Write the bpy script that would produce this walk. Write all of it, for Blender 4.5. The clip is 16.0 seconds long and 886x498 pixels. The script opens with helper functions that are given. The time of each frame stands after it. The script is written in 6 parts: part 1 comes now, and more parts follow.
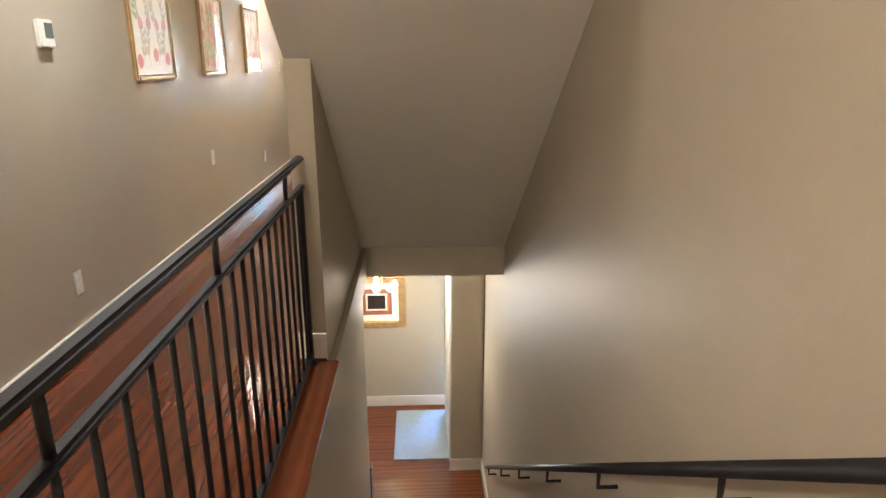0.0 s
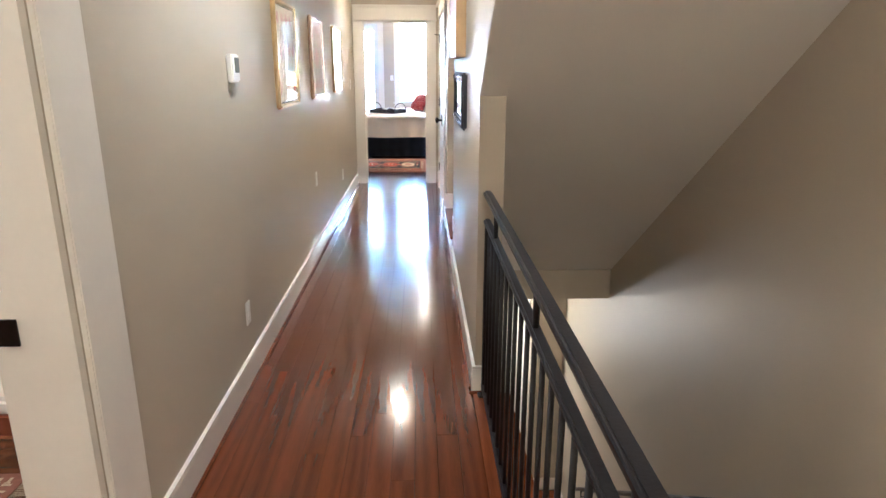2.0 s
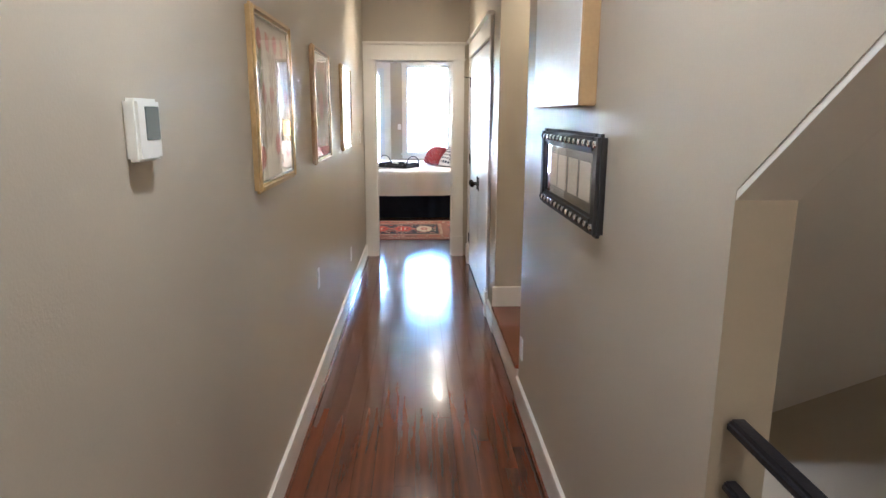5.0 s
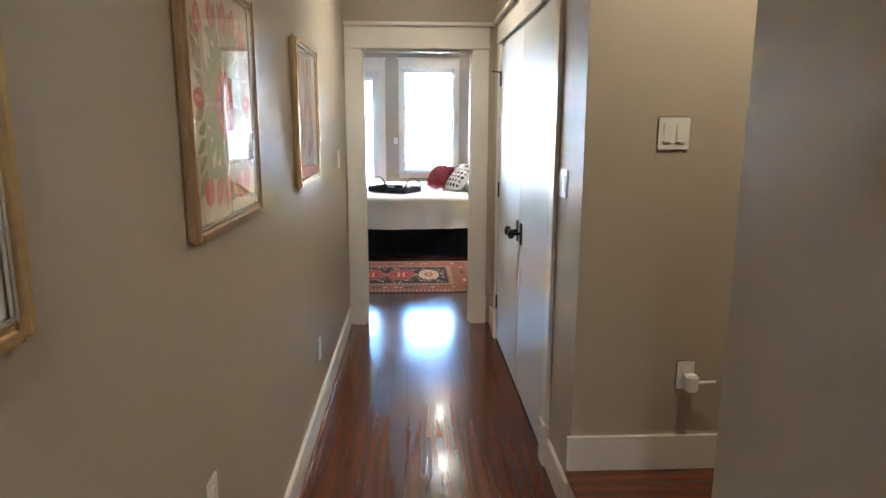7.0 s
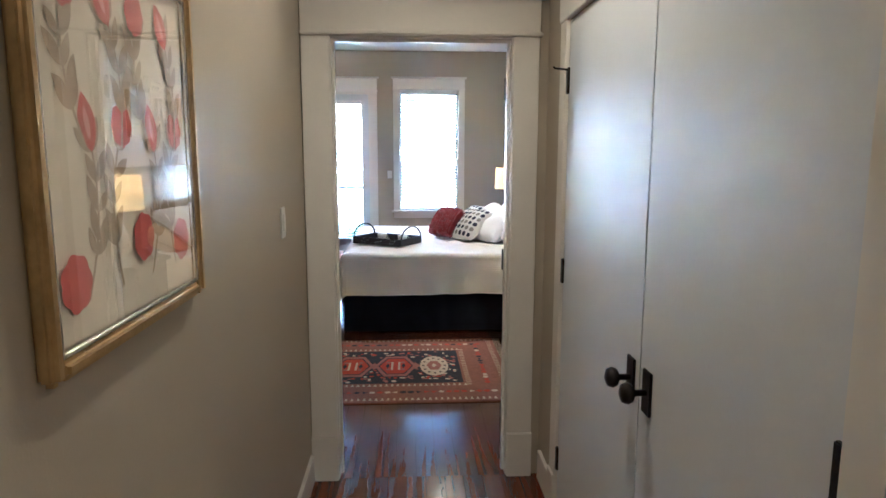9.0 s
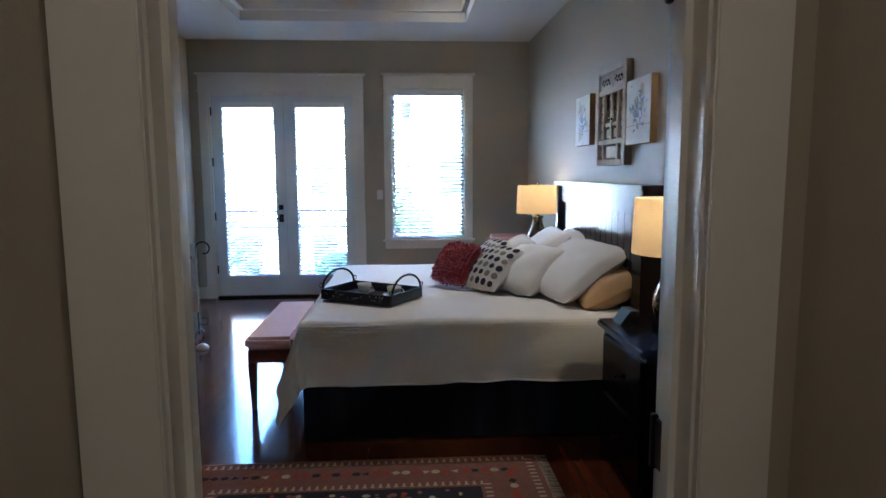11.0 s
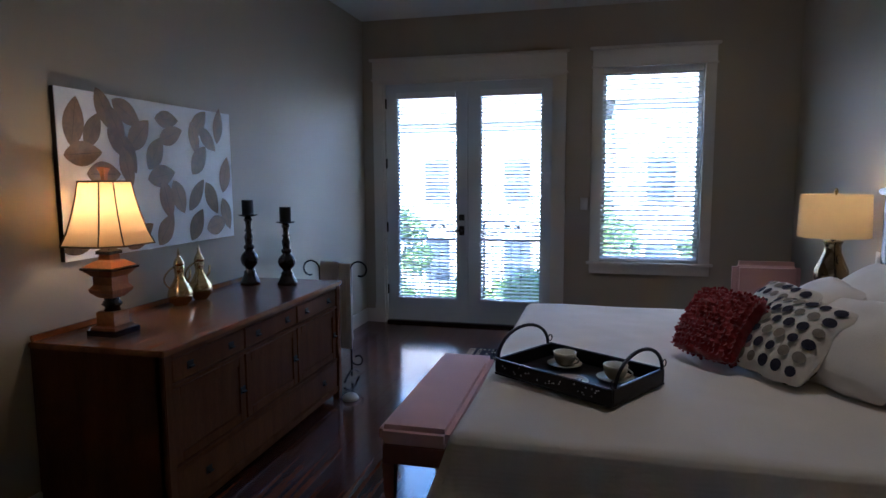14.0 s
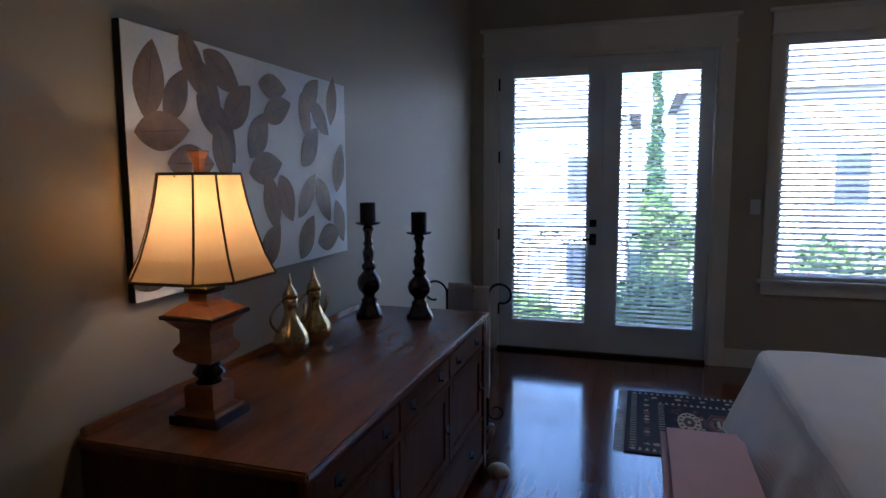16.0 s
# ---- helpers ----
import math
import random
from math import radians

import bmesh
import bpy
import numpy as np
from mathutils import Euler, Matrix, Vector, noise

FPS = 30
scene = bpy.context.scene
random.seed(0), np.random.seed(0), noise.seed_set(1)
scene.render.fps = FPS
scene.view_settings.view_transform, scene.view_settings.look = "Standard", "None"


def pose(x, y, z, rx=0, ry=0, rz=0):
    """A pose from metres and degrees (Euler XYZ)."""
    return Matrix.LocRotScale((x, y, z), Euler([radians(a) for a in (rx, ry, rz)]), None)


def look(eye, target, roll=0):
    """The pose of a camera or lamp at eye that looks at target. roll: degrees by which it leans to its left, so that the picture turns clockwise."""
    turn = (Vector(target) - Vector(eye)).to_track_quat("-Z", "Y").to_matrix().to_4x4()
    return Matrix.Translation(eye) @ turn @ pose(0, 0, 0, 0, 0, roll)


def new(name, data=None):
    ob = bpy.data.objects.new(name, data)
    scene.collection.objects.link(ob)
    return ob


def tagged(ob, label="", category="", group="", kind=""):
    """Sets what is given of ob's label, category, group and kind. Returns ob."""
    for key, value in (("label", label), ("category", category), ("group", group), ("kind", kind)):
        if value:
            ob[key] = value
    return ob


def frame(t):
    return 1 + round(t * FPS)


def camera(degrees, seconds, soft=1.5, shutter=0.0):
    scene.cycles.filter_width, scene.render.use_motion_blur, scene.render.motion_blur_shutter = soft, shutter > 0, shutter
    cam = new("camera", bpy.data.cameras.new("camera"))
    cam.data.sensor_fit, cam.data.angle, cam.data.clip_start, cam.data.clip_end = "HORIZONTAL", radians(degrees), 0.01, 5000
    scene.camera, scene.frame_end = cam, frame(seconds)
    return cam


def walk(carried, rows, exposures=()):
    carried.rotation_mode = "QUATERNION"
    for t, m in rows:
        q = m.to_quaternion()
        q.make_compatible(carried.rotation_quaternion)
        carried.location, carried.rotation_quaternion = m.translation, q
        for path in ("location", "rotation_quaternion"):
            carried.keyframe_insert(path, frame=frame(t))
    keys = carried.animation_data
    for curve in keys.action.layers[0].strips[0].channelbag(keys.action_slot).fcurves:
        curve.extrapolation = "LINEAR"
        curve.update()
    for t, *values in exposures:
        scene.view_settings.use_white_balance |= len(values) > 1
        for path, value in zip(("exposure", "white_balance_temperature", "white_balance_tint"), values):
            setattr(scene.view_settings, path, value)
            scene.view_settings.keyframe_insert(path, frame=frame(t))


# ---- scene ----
cam = camera(70.2, 16.0)
EXPOSURES = ((0, 8.05, 5100, 8), (1.5, 8.0, 4900, 8), (3.0, 7.85, 4650, 8), (4.7, 7.55, 4700, 8), (7.0, 7.1, 4800, 6), (9.0, 6.6, 4700, 6), (9.7, 6.3, 4600, 6), (11.8, 4.5, 4700, 8), (12.5, 4.45, 4700, 8), (13.5, 4.05, 4850, 11), (14.5, 3.5, 5000, 13), (16, 3.1, 5100, 15))
PATH = [
    (0, (0.129, -0.184, 1.37), (0.206, 1.73, 0.793), -0.1),
    (0.5, (0.033, -0.203, 1.402), (0.113, 1.713, 0.836), -0.0),
    (1, (-0.136, -0.173, 1.437), (-0.06, 1.746, 0.879), 0.1),
    (1.5, (-0.393, -0.124, 1.464), (-0.321, 1.796, 0.908), 0.2),
    (2, (-0.671, -0.132, 1.485), (-0.601, 1.789, 0.932), 0.2),
    (2.5, (-0.821, -0.156, 1.501), (-0.749, 1.766, 0.951), 0.2),
    (3, (-0.865, -0.02, 1.49), (-0.786, 1.901, 0.937), 0.2),
    (3.5, (-0.882, 0.274, 1.501), (-0.802, 2.192, 0.943), 0.1),
    (4, (-0.93, 0.615, 1.509), (-0.845, 2.535, 0.955), 0.3),
    (4.5, (-0.962, 1.041, 1.506), (-0.876, 2.983, 1.035), 0.4),
    (4.7, (-0.957, 1.228, 1.513), (-0.875, 3.178, 1.076), 0.3),
    (7, (-1.022, 3.528, 1.504), (-0.927, 5.489, 1.123), 0.2),
    (7.5, (-1.002, 4.0, 1.521), (-0.904, 5.961, 1.139), 0.2),
    (8, (-1.008, 4.459, 1.529), (-0.907, 6.42, 1.146), 0.1),
    (8.5, (-1.008, 4.931, 1.531), (-0.902, 6.895, 1.172), 0.1),
    (9, (-1.047, 5.393, 1.535), (-0.937, 7.368, 1.242), 0.1),
    (9.5, (-1.048, 5.829, 1.517), (-0.938, 7.808, 1.255), -0.2),
    (11.8, (-0.983, 7.989, 1.517), (-0.859, 9.972, 1.288), -0.3),
    (12, (-0.964, 8.11, 1.507), (-0.852, 10.094, 1.282), -0.3),
    (12.5, (-0.921, 8.331, 1.549), (-0.955, 10.317, 1.313), -0.5),
    (13, (-0.94, 8.499, 1.534), (-1.183, 10.471, 1.308), -0.4),
    (13.5, (-1.039, 8.691, 1.524), (-1.415, 10.642, 1.298), -0.3),
    (14, (-1.174, 8.903, 1.505), (-1.653, 10.831, 1.28), -0.3),
    (14.5, (-1.347, 9.178, 1.494), (-1.919, 11.081, 1.268), -0.4),
    (15, (-1.613, 9.39, 1.478), (-2.225, 11.281, 1.253), -0.3),
    (15.5, (-1.919, 9.603, 1.475), (-2.525, 11.495, 1.25), -0.3),
    (16, (-2.154, 9.814, 1.483), (-2.747, 11.711, 1.258), -0.3),
]
walk(cam, [(t, look(eye, target, roll)) for t, eye, target, roll in PATH], EXPOSURES)

# ---- world, sun and exposure ----
world = bpy.data.worlds.new("world")
scene.world = world
world.use_nodes = True
wn = world.node_tree.nodes
sky = wn.new("ShaderNodeTexSky")
sky.sky_type = "NISHITA"
sky.sun_disc = False
sky.sun_elevation = radians(52)
sky.sun_rotation = radians(200)
wn["Background"].inputs["Strength"].default_value = 0.15
world.node_tree.links.new(sky.outputs[0], wn["Background"].inputs["Color"])
sun = new("sun", bpy.data.lights.new("sun", "SUN"))
sun.data.energy, sun.data.angle, sun.data.color = 5.0, radians(0.5), (1.0, 0.95, 0.88)
sun.matrix_world = look((-6, -14, 18), (0, 6, 0))


def lamp(name, at, watts, color, size=0.05, aim=None, cone=0):
    if cone:
        data = bpy.data.lights.new(name, "SPOT")
        data.spot_size, data.spot_blend = radians(cone), 0.8
    else:
        data = bpy.data.lights.new(name, "POINT")
    data.energy, data.color, data.shadow_soft_size = watts, color, size
    ob = new(name, data)
    ob.matrix_world = look(at, aim) if aim else pose(*at)
    return ob


WARM = (1.0, 0.68, 0.34)
lamp("hall_downlight_bulb", (-0.96, 7.2, 2.70), 0.34, (1.0, 0.74, 0.46), 0.05, (-0.96, 7.2, 0), 140)
lamp("hall_downlight_bulb", (-0.97, 2.6, 2.70), 0.40, (1.0, 0.90, 0.78), 0.05, (-0.97, 2.6, 0), 140)
# added fill in place of upper-floor light, brightens the soffit and stairwell
lamp("landing_light_bulb", (-0.5, -1.2, 2.52), 0.52, (1.0, 0.78, 0.52), 0.10)
# added warm fill that brightens the alcove, its source unseen
lamp("alcove_downlight_bulb", (0.1, 5.2, 2.70), 0.28, (1.0, 0.68, 0.36), 0.05, (0.1, 5.2, 0), 140)
lamp("lower_pendant_bulb", (-0.25, 5.9, -1.05), 0.20, (1.0, 0.84, 0.62), 0.06)
# added fill for the side room, no fixture belongs to it
lamp("left_room_bulb", (-3.2, 1.0, 2.3), 0.40, (1.0, 0.75, 0.5), 0.08)
lamp("bedside_bulb", (0.265, 10.25, 1.325), 0.135, WARM, 0.012)
lamp("bedside_bulb", (0.25, 13.30, 1.325), 0.135, WARM, 0.012)
lamp("dresser_lamp_bulb", (-3.29, 11.25, 1.415), 0.175, WARM, 0.015)
lamp("bedroom_downlight_bulb", (-0.58, 11.9, 3.26), 2.4, (1.0, 0.76, 0.56), 0.05, (-0.58, 11.9, 0), 84)
lamp("bedroom_downlight_bulb", (-0.58, 13.6, 3.26), 1.2, (1.0, 0.80, 0.60), 0.05, (-0.58, 13.6, 0), 84)



# ---- materials ----
def rgb(c):
    return (*c, 1.0)


def surface(name, base, rough=0.5, metal=0.0, vary=0.12, scale=3.0, grain=0.1, fine=80.0, stretch=(1, 1, 1), coat=0.0,
            per_object=0.0, transmission=0.0, emit=0.0, emit_color=None, sheen=0.0, spec=0.5):
    m = bpy.data.materials.new(name)
    m.use_nodes = True
    nt = m.node_tree
    b = nt.nodes["Principled BSDF"]
    b.inputs["Roughness"].default_value = rough
    b.inputs["Metallic"].default_value = metal
    b.inputs["Coat Weight"].default_value = coat
    b.inputs["Coat Roughness"].default_value = 0.08
    b.inputs["Transmission Weight"].default_value = transmission
    b.inputs["Sheen Weight"].default_value = sheen
    b.inputs["Specular IOR Level"].default_value = spec
    if emit:
        b.inputs["Emission Color"].default_value = rgb(emit_color or base)
        b.inputs["Emission Strength"].default_value = emit
    co = nt.nodes.new("ShaderNodeTexCoord")
    mp = nt.nodes.new("ShaderNodeMapping")
    mp.inputs["Scale"].default_value = stretch
    nt.links.new(co.outputs["Object"], mp.inputs["Vector"])
    big = nt.nodes.new("ShaderNodeTexNoise")
    big.inputs["Scale"].default_value, big.inputs["Detail"].default_value = scale, 5
    small = nt.nodes.new("ShaderNodeTexNoise")
    small.inputs["Scale"].default_value, small.inputs["Detail"].default_value = fine, 4
    for n in (big, small):
        nt.links.new(mp.outputs[0], n.inputs["Vector"])
    mix = nt.nodes.new("ShaderNodeMath")
    mix.operation = "MULTIPLY_ADD"
    mix.inputs[1].default_value = 0.6
    nt.links.new(big.outputs["Fac"], mix.inputs[0])
    half = nt.nodes.new("ShaderNodeMath")
    half.operation = "MULTIPLY"
    half.inputs[1].default_value = 0.4
    nt.links.new(small.outputs["Fac"], half.inputs[0])
    nt.links.new(half.outputs[0], mix.inputs[2])
    src = mix.outputs[0]
    if per_object:
        info = nt.nodes.new("ShaderNodeObjectInfo")
        add = nt.nodes.new("ShaderNodeMath")
        add.operation = "MULTIPLY_ADD"
        add.inputs[1].default_value = per_object
        nt.links.new(info.outputs["Random"], add.inputs[0])
        nt.links.new(src, add.inputs[2])
        sub = nt.nodes.new("ShaderNodeMath")
        sub.operation = "SUBTRACT"
        sub.inputs[1].default_value = per_object / 2
        nt.links.new(add.outputs[0], sub.inputs[0])
        src = sub.outputs[0]
        off = nt.nodes.new("ShaderNodeVectorMath")
        off.operation = "SCALE"
        off.inputs[0].default_value = (13.7, 7.3, 9.1)
        nt.links.new(info.outputs["Random"], off.inputs["Scale"])
        nt.links.new(off.outputs[0], mp.inputs["Location"])
    ramp = nt.nodes.new("ShaderNodeValToRGB")
    ramp.color_ramp.elements[0].position, ramp.color_ramp.elements[1].position = 0.25, 0.75
    ramp.color_ramp.elements[0].color = rgb([max(0.0, c * (1 - vary)) for c in base])
    ramp.color_ramp.elements[1].color = rgb([min(1.0, c * (1 + vary)) for c in base])
    nt.links.new(src, ramp.inputs[0])
    nt.links.new(ramp.outputs[0], b.inputs["Base Color"])
    if grain:
        bump = nt.nodes.new("ShaderNodeBump")
        bump.inputs["Strength"].default_value, bump.inputs["Distance"].default_value = grain, 0.004
        nt.links.new(small.outputs["Fac"], bump.inputs["Height"])
        nt.links.new(bump.outputs[0], b.inputs["Normal"])
    return m


def ribbed(m, axis, pitch, depth):
    """Adds fine woven ribs to a cloth."""
    nt = m.node_tree
    b = nt.nodes["Principled BSDF"]
    wave = nt.nodes.new("ShaderNodeTexWave")
    wave.bands_direction = axis
    wave.inputs["Scale"].default_value = 0.314 / pitch
    wave.inputs["Distortion"].default_value = 0.6
    co = nt.nodes.new("ShaderNodeTexCoord")
    nt.links.new(co.outputs["Object"], wave.inputs["Vector"])
    bump = nt.nodes.new("ShaderNodeBump")
    bump.inputs["Strength"].default_value, bump.inputs["Distance"].default_value = 0.6, depth
    nt.links.new(wave.outputs["Fac"], bump.inputs["Height"])
    nt.links.new(bump.outputs[0], b.inputs["Normal"])
    return m


def translucent(name, base, glow, strength):
    """A lit lampshade's cloth: it lets the bulb's light through."""
    m = surface(name, base, 0.9, vary=0.06, scale=12, grain=0.15, fine=300)
    nt = m.node_tree
    b = nt.nodes["Principled BSDF"]
    out = nt.nodes["Material Output"]
    tr = nt.nodes.new("ShaderNodeBsdfTranslucent")
    tr.inputs["Color"].default_value = rgb(glow)
    mx = nt.nodes.new("ShaderNodeMixShader")
    mx.inputs[0].default_value = strength
    nt.links.new(b.outputs[0], mx.inputs[1])
    nt.links.new(tr.outputs[0], mx.inputs[2])
    nt.links.new(mx.outputs[0], out.inputs["Surface"])
    return m


WALL = surface("greige_wall_paint", (0.44, 0.385, 0.295), 0.52, vary=0.035, scale=1.5, grain=0.12, fine=160)
TAN = surface("tan_wall_paint", (0.45, 0.34, 0.20), 0.5, vary=0.04, scale=1.5, grain=0.12, fine=160)
CEIL = surface("ceiling_paint", (0.72, 0.71, 0.68), 0.7, vary=0.03, scale=2, grain=0.1, fine=140)
SOFFIT = surface("soffit_paint", (0.70, 0.67, 0.60), 0.6, vary=0.03, scale=2, grain=0.1, fine=140)
TRIM = surface("white_trim_paint", (0.74, 0.70, 0.63), 0.3, vary=0.03, scale=4, grain=0.04, fine=60)
DOORWHITE = surface("white_door_paint", (0.66, 0.67, 0.68), 0.46, vary=0.03, scale=3, grain=0.06, fine=90)


def oak(name, dark, light, along="y", rough=0.15, per=0.16):
    """Stained oak: long cathedral grain, fine pores, and a slightly uneven varnish."""
    m = bpy.data.materials.new(name)
    m.use_nodes = True
    nt = m.node_tree
    b = nt.nodes["Principled BSDF"]
    b.inputs["Roughness"].default_value = rough
    b.inputs["Coat Weight"].default_value = 0.3
    b.inputs["Coat Roughness"].default_value = 0.09

    def node(kind, **values):
        n = nt.nodes.new(kind)
        for key, v in values.items():
            n.inputs[key].default_value = v
        return n

    def link(a, c):
        nt.links.new(a, c)
    co = node("ShaderNodeTexCoord")
    info = node("ShaderNodeObjectInfo")
    off = nt.nodes.new("ShaderNodeVectorMath")
    off.operation = "SCALE"
    off.inputs[0].default_value = (3.7, 17.3, 9.1)
    link(info.outputs["Random"], off.inputs["Scale"])
    mp = node("ShaderNodeMapping", Scale=(1, 0.075, 1) if along == "y" else (0.075, 1, 1))
    link(co.outputs["Object"], mp.inputs["Vector"])
    link(off.outputs[0], mp.inputs["Location"])
    wave = node("ShaderNodeTexWave", Scale=5.0, Distortion=14.0, Detail=3.0)
    wave.inputs["Detail Scale"].default_value = 0.9
    wave.bands_direction = "X" if along == "y" else "Y"
    link(mp.outputs[0], wave.inputs["Vector"])
    pores = node("ShaderNodeTexNoise", Scale=170.0, Detail=4.0)
    link(mp.outputs[0], pores.inputs["Vector"])
    tone = node("ShaderNodeTexNoise", Scale=3.0, Detail=3.0)
    link(mp.outputs[0], tone.inputs["Vector"])

    def scaled(a, k, c=None, add=0.0):
        n = nt.nodes.new("ShaderNodeMath")
        n.operation = "MULTIPLY_ADD"
        n.inputs[1].default_value, n.inputs[2].default_value = k, add
        link(a, n.inputs[0])
        if c:
            link(c, n.inputs[2])
        return n.outputs[0]
    f = scaled(wave.outputs["Fac"], 0.16, None, 0.12)
    f = scaled(pores.outputs["Fac"], 0.26, f)
    f = scaled(tone.outputs["Fac"], 0.40, f)
    f = scaled(info.outputs["Random"], per, f)
    ramp = nt.nodes.new("ShaderNodeValToRGB")
    ramp.color_ramp.elements[0].position, ramp.color_ramp.elements[1].position = 0.30, 0.80
    ramp.color_ramp.elements[0].color, ramp.color_ramp.elements[1].color = rgb(dark), rgb(light)
    link(f, ramp.inputs[0])
    link(ramp.outputs[0], b.inputs["Base Color"])
    swell = node("ShaderNodeTexNoise", Scale=7.0, Detail=2.0)
    link(co.outputs["Object"], swell.inputs["Vector"])
    bump = node("ShaderNodeBump", Strength=0.5, Distance=0.0006)
    link(swell.outputs["Fac"], bump.inputs["Height"])
    fine = node("ShaderNodeBump", Strength=0.1, Distance=0.0002)
    link(pores.outputs["Fac"], fine.inputs["Height"])
    link(bump.outputs[0], fine.inputs["Normal"])
    link(fine.outputs[0], b.inputs["Normal"])
    link(bump.outputs[0], b.inputs["Coat Normal"])
    return m


FLOOR = oak("red_oak_floor", (0.046, 0.011, 0.005), (0.145, 0.038, 0.013))
FLOORX = oak("red_oak_tread", (0.045, 0.011, 0.005), (0.200, 0.060, 0.022), "x", 0.14)
NOSING = oak("red_oak_nosing", (0.045, 0.011, 0.005), (0.200, 0.060, 0.022), "y", 0.14)
GAP = surface("dark_plank_joint", (0.02, 0.008, 0.005), 0.6)
IRON = surface("black_wrought_iron", (0.013, 0.012, 0.014), 0.42, vary=0.3, scale=9, grain=0.15, fine=120, spec=0.32)
BRONZE = surface("oil_rubbed_bronze", (0.02, 0.016, 0.014), 0.35, metal=0.8, vary=0.3, scale=20)
PLASTIC = surface("white_plastic", (0.80, 0.79, 0.74), 0.3, vary=0.02, grain=0.0)
GREYGLASS = surface("grey_display", (0.16, 0.18, 0.17), 0.2, vary=0.05, grain=0.0)
GOLD = surface("gilt_wood", (0.52, 0.36, 0.16), 0.32, metal=0.55, vary=0.25, scale=14, grain=0.2, fine=90)
SILVERGILT = surface("pale_gilt_wood", (0.44, 0.30, 0.17), 0.32, metal=0.4, vary=0.2, scale=14, grain=0.2, fine=90)
SILVERLEAF = surface("silver_leaf_lip", (0.62, 0.58, 0.50), 0.25, metal=0.8, vary=0.15, scale=20, grain=0.1)
PAPER = surface("cream_paper", (0.66, 0.59, 0.47), 0.7, vary=0.05, scale=5, grain=0.05)
LEAFGREEN = surface("sage_print_ink", (0.24, 0.27, 0.13), 0.7, vary=0.2, scale=30, grain=0.0)
BROWNINK = surface("taupe_print_ink", (0.36, 0.28, 0.19), 0.7, vary=0.2, scale=30, grain=0.0)
REDINK = surface("red_print_ink", (0.46, 0.085, 0.07), 0.7, vary=0.2, scale=30, grain=0.0)
PINKINK = surface("pink_print_ink", (0.62, 0.28, 0.26), 0.7, vary=0.2, scale=30, grain=0.0)
GLASS = surface("clear_glass", (1, 1, 1), 0.0, transmission=1.0, vary=0.0, grain=0.0)
# brown board, its colour darkened for shade in the carved panel's gaps
SHADEWOOD = surface("shaded_back_board", (0.15, 0.115, 0.085), 0.8, vary=0.3, scale=12, grain=0.4, fine=60)
CARVED = surface("whitewashed_carved_wood", (0.50, 0.45, 0.36), 0.75, vary=0.25, scale=12, grain=0.5, fine=60)
DARKWOOD = surface("espresso_wood", (0.011, 0.008, 0.008), 0.16, vary=0.35, scale=5, grain=0.05, fine=40, stretch=(1, 1, 6), spec=0.15)
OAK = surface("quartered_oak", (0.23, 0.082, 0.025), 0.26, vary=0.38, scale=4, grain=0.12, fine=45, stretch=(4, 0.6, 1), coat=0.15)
# the sideboard's uprights: the same oak, with shade put into a darker colour
OAK_SHADED = surface("quartered_oak_upright_shaded", (0.12, 0.038, 0.010), 0.5, vary=0.38, scale=4, grain=0.12, fine=45, stretch=(4, 4, 0.5), spec=0.06)
CHERRY = surface("cherry_wood", (0.17, 0.05, 0.025), 0.3, vary=0.3, scale=6, grain=0.08, fine=50, stretch=(4, 4, 0.5))
SPREAD = ribbed(surface("white_matelasse", (0.80, 0.77, 0.71), 0.85, vary=0.04, scale=6, grain=0.3, fine=140, sheen=0.2), "Y", 0.015, 0.0016)
SPREADV = ribbed(surface("white_matelasse_drop", (0.80, 0.77, 0.71), 0.85, vary=0.04, scale=6, grain=0.3, fine=140, sheen=0.2), "Z", 0.016, 0.0011)
LINEN = surface("white_linen", (0.80, 0.78, 0.74), 0.9, vary=0.04, scale=9, grain=0.35, fine=160, sheen=0.2)
TANLINEN = surface("ochre_linen", (0.62, 0.40, 0.19), 0.9, vary=0.12, scale=9, grain=0.4, fine=120, sheen=0.2)
SKIRT = surface("navy_bed_skirt", (0.012, 0.018, 0.038), 0.85, vary=0.3, scale=9, grain=0.4, fine=120)
REDFAB = surface("crimson_fabric", (0.27, 0.013, 0.020), 0.75, vary=0.35, scale=25, grain=0.6, fine=70, sheen=0.3)
DOTW = surface("ivory_cotton", (0.76, 0.74, 0.68), 0.9, vary=0.04, scale=9, grain=0.3, fine=160)
DOTN = surface("navy_print", (0.02, 0.022, 0.045), 0.85, vary=0.2)
DOTG = surface("taupe_print", (0.26, 0.24, 0.20), 0.85, vary=0.2)
ROSE = surface("dusty_rose_upholstery", (0.68, 0.43, 0.41), 0.85, vary=0.06, scale=8, grain=0.3, fine=200, sheen=0.2)
BRASS = surface("tarnished_brass", (0.55, 0.43, 0.23), 0.2, metal=1.0, vary=0.35, scale=14, grain=0.2, fine=70)
SMOKED = surface("mercury_bronze_glass", (0.20, 0.15, 0.085), 0.12, metal=0.9, vary=0.4, scale=16, grain=0.08, fine=50)
DARKTURN = surface("dark_lacquered_wood", (0.020, 0.010, 0.013), 0.18, vary=0.3, scale=12, coat=0.4)
CANDLE = surface("charcoal_wax", (0.018, 0.018, 0.022), 0.6, vary=0.2)
DRUM = translucent("oatmeal_linen_shade", (0.66, 0.56, 0.38), (0.80, 0.64, 0.38), 0.18)
BELL = translucent("cream_silk_shade", (0.75, 0.58, 0.34), (0.95, 0.72, 0.38), 0.6)
SHADETRIM = surface("brown_shade_braid", (0.12, 0.07, 0.03), 0.8)
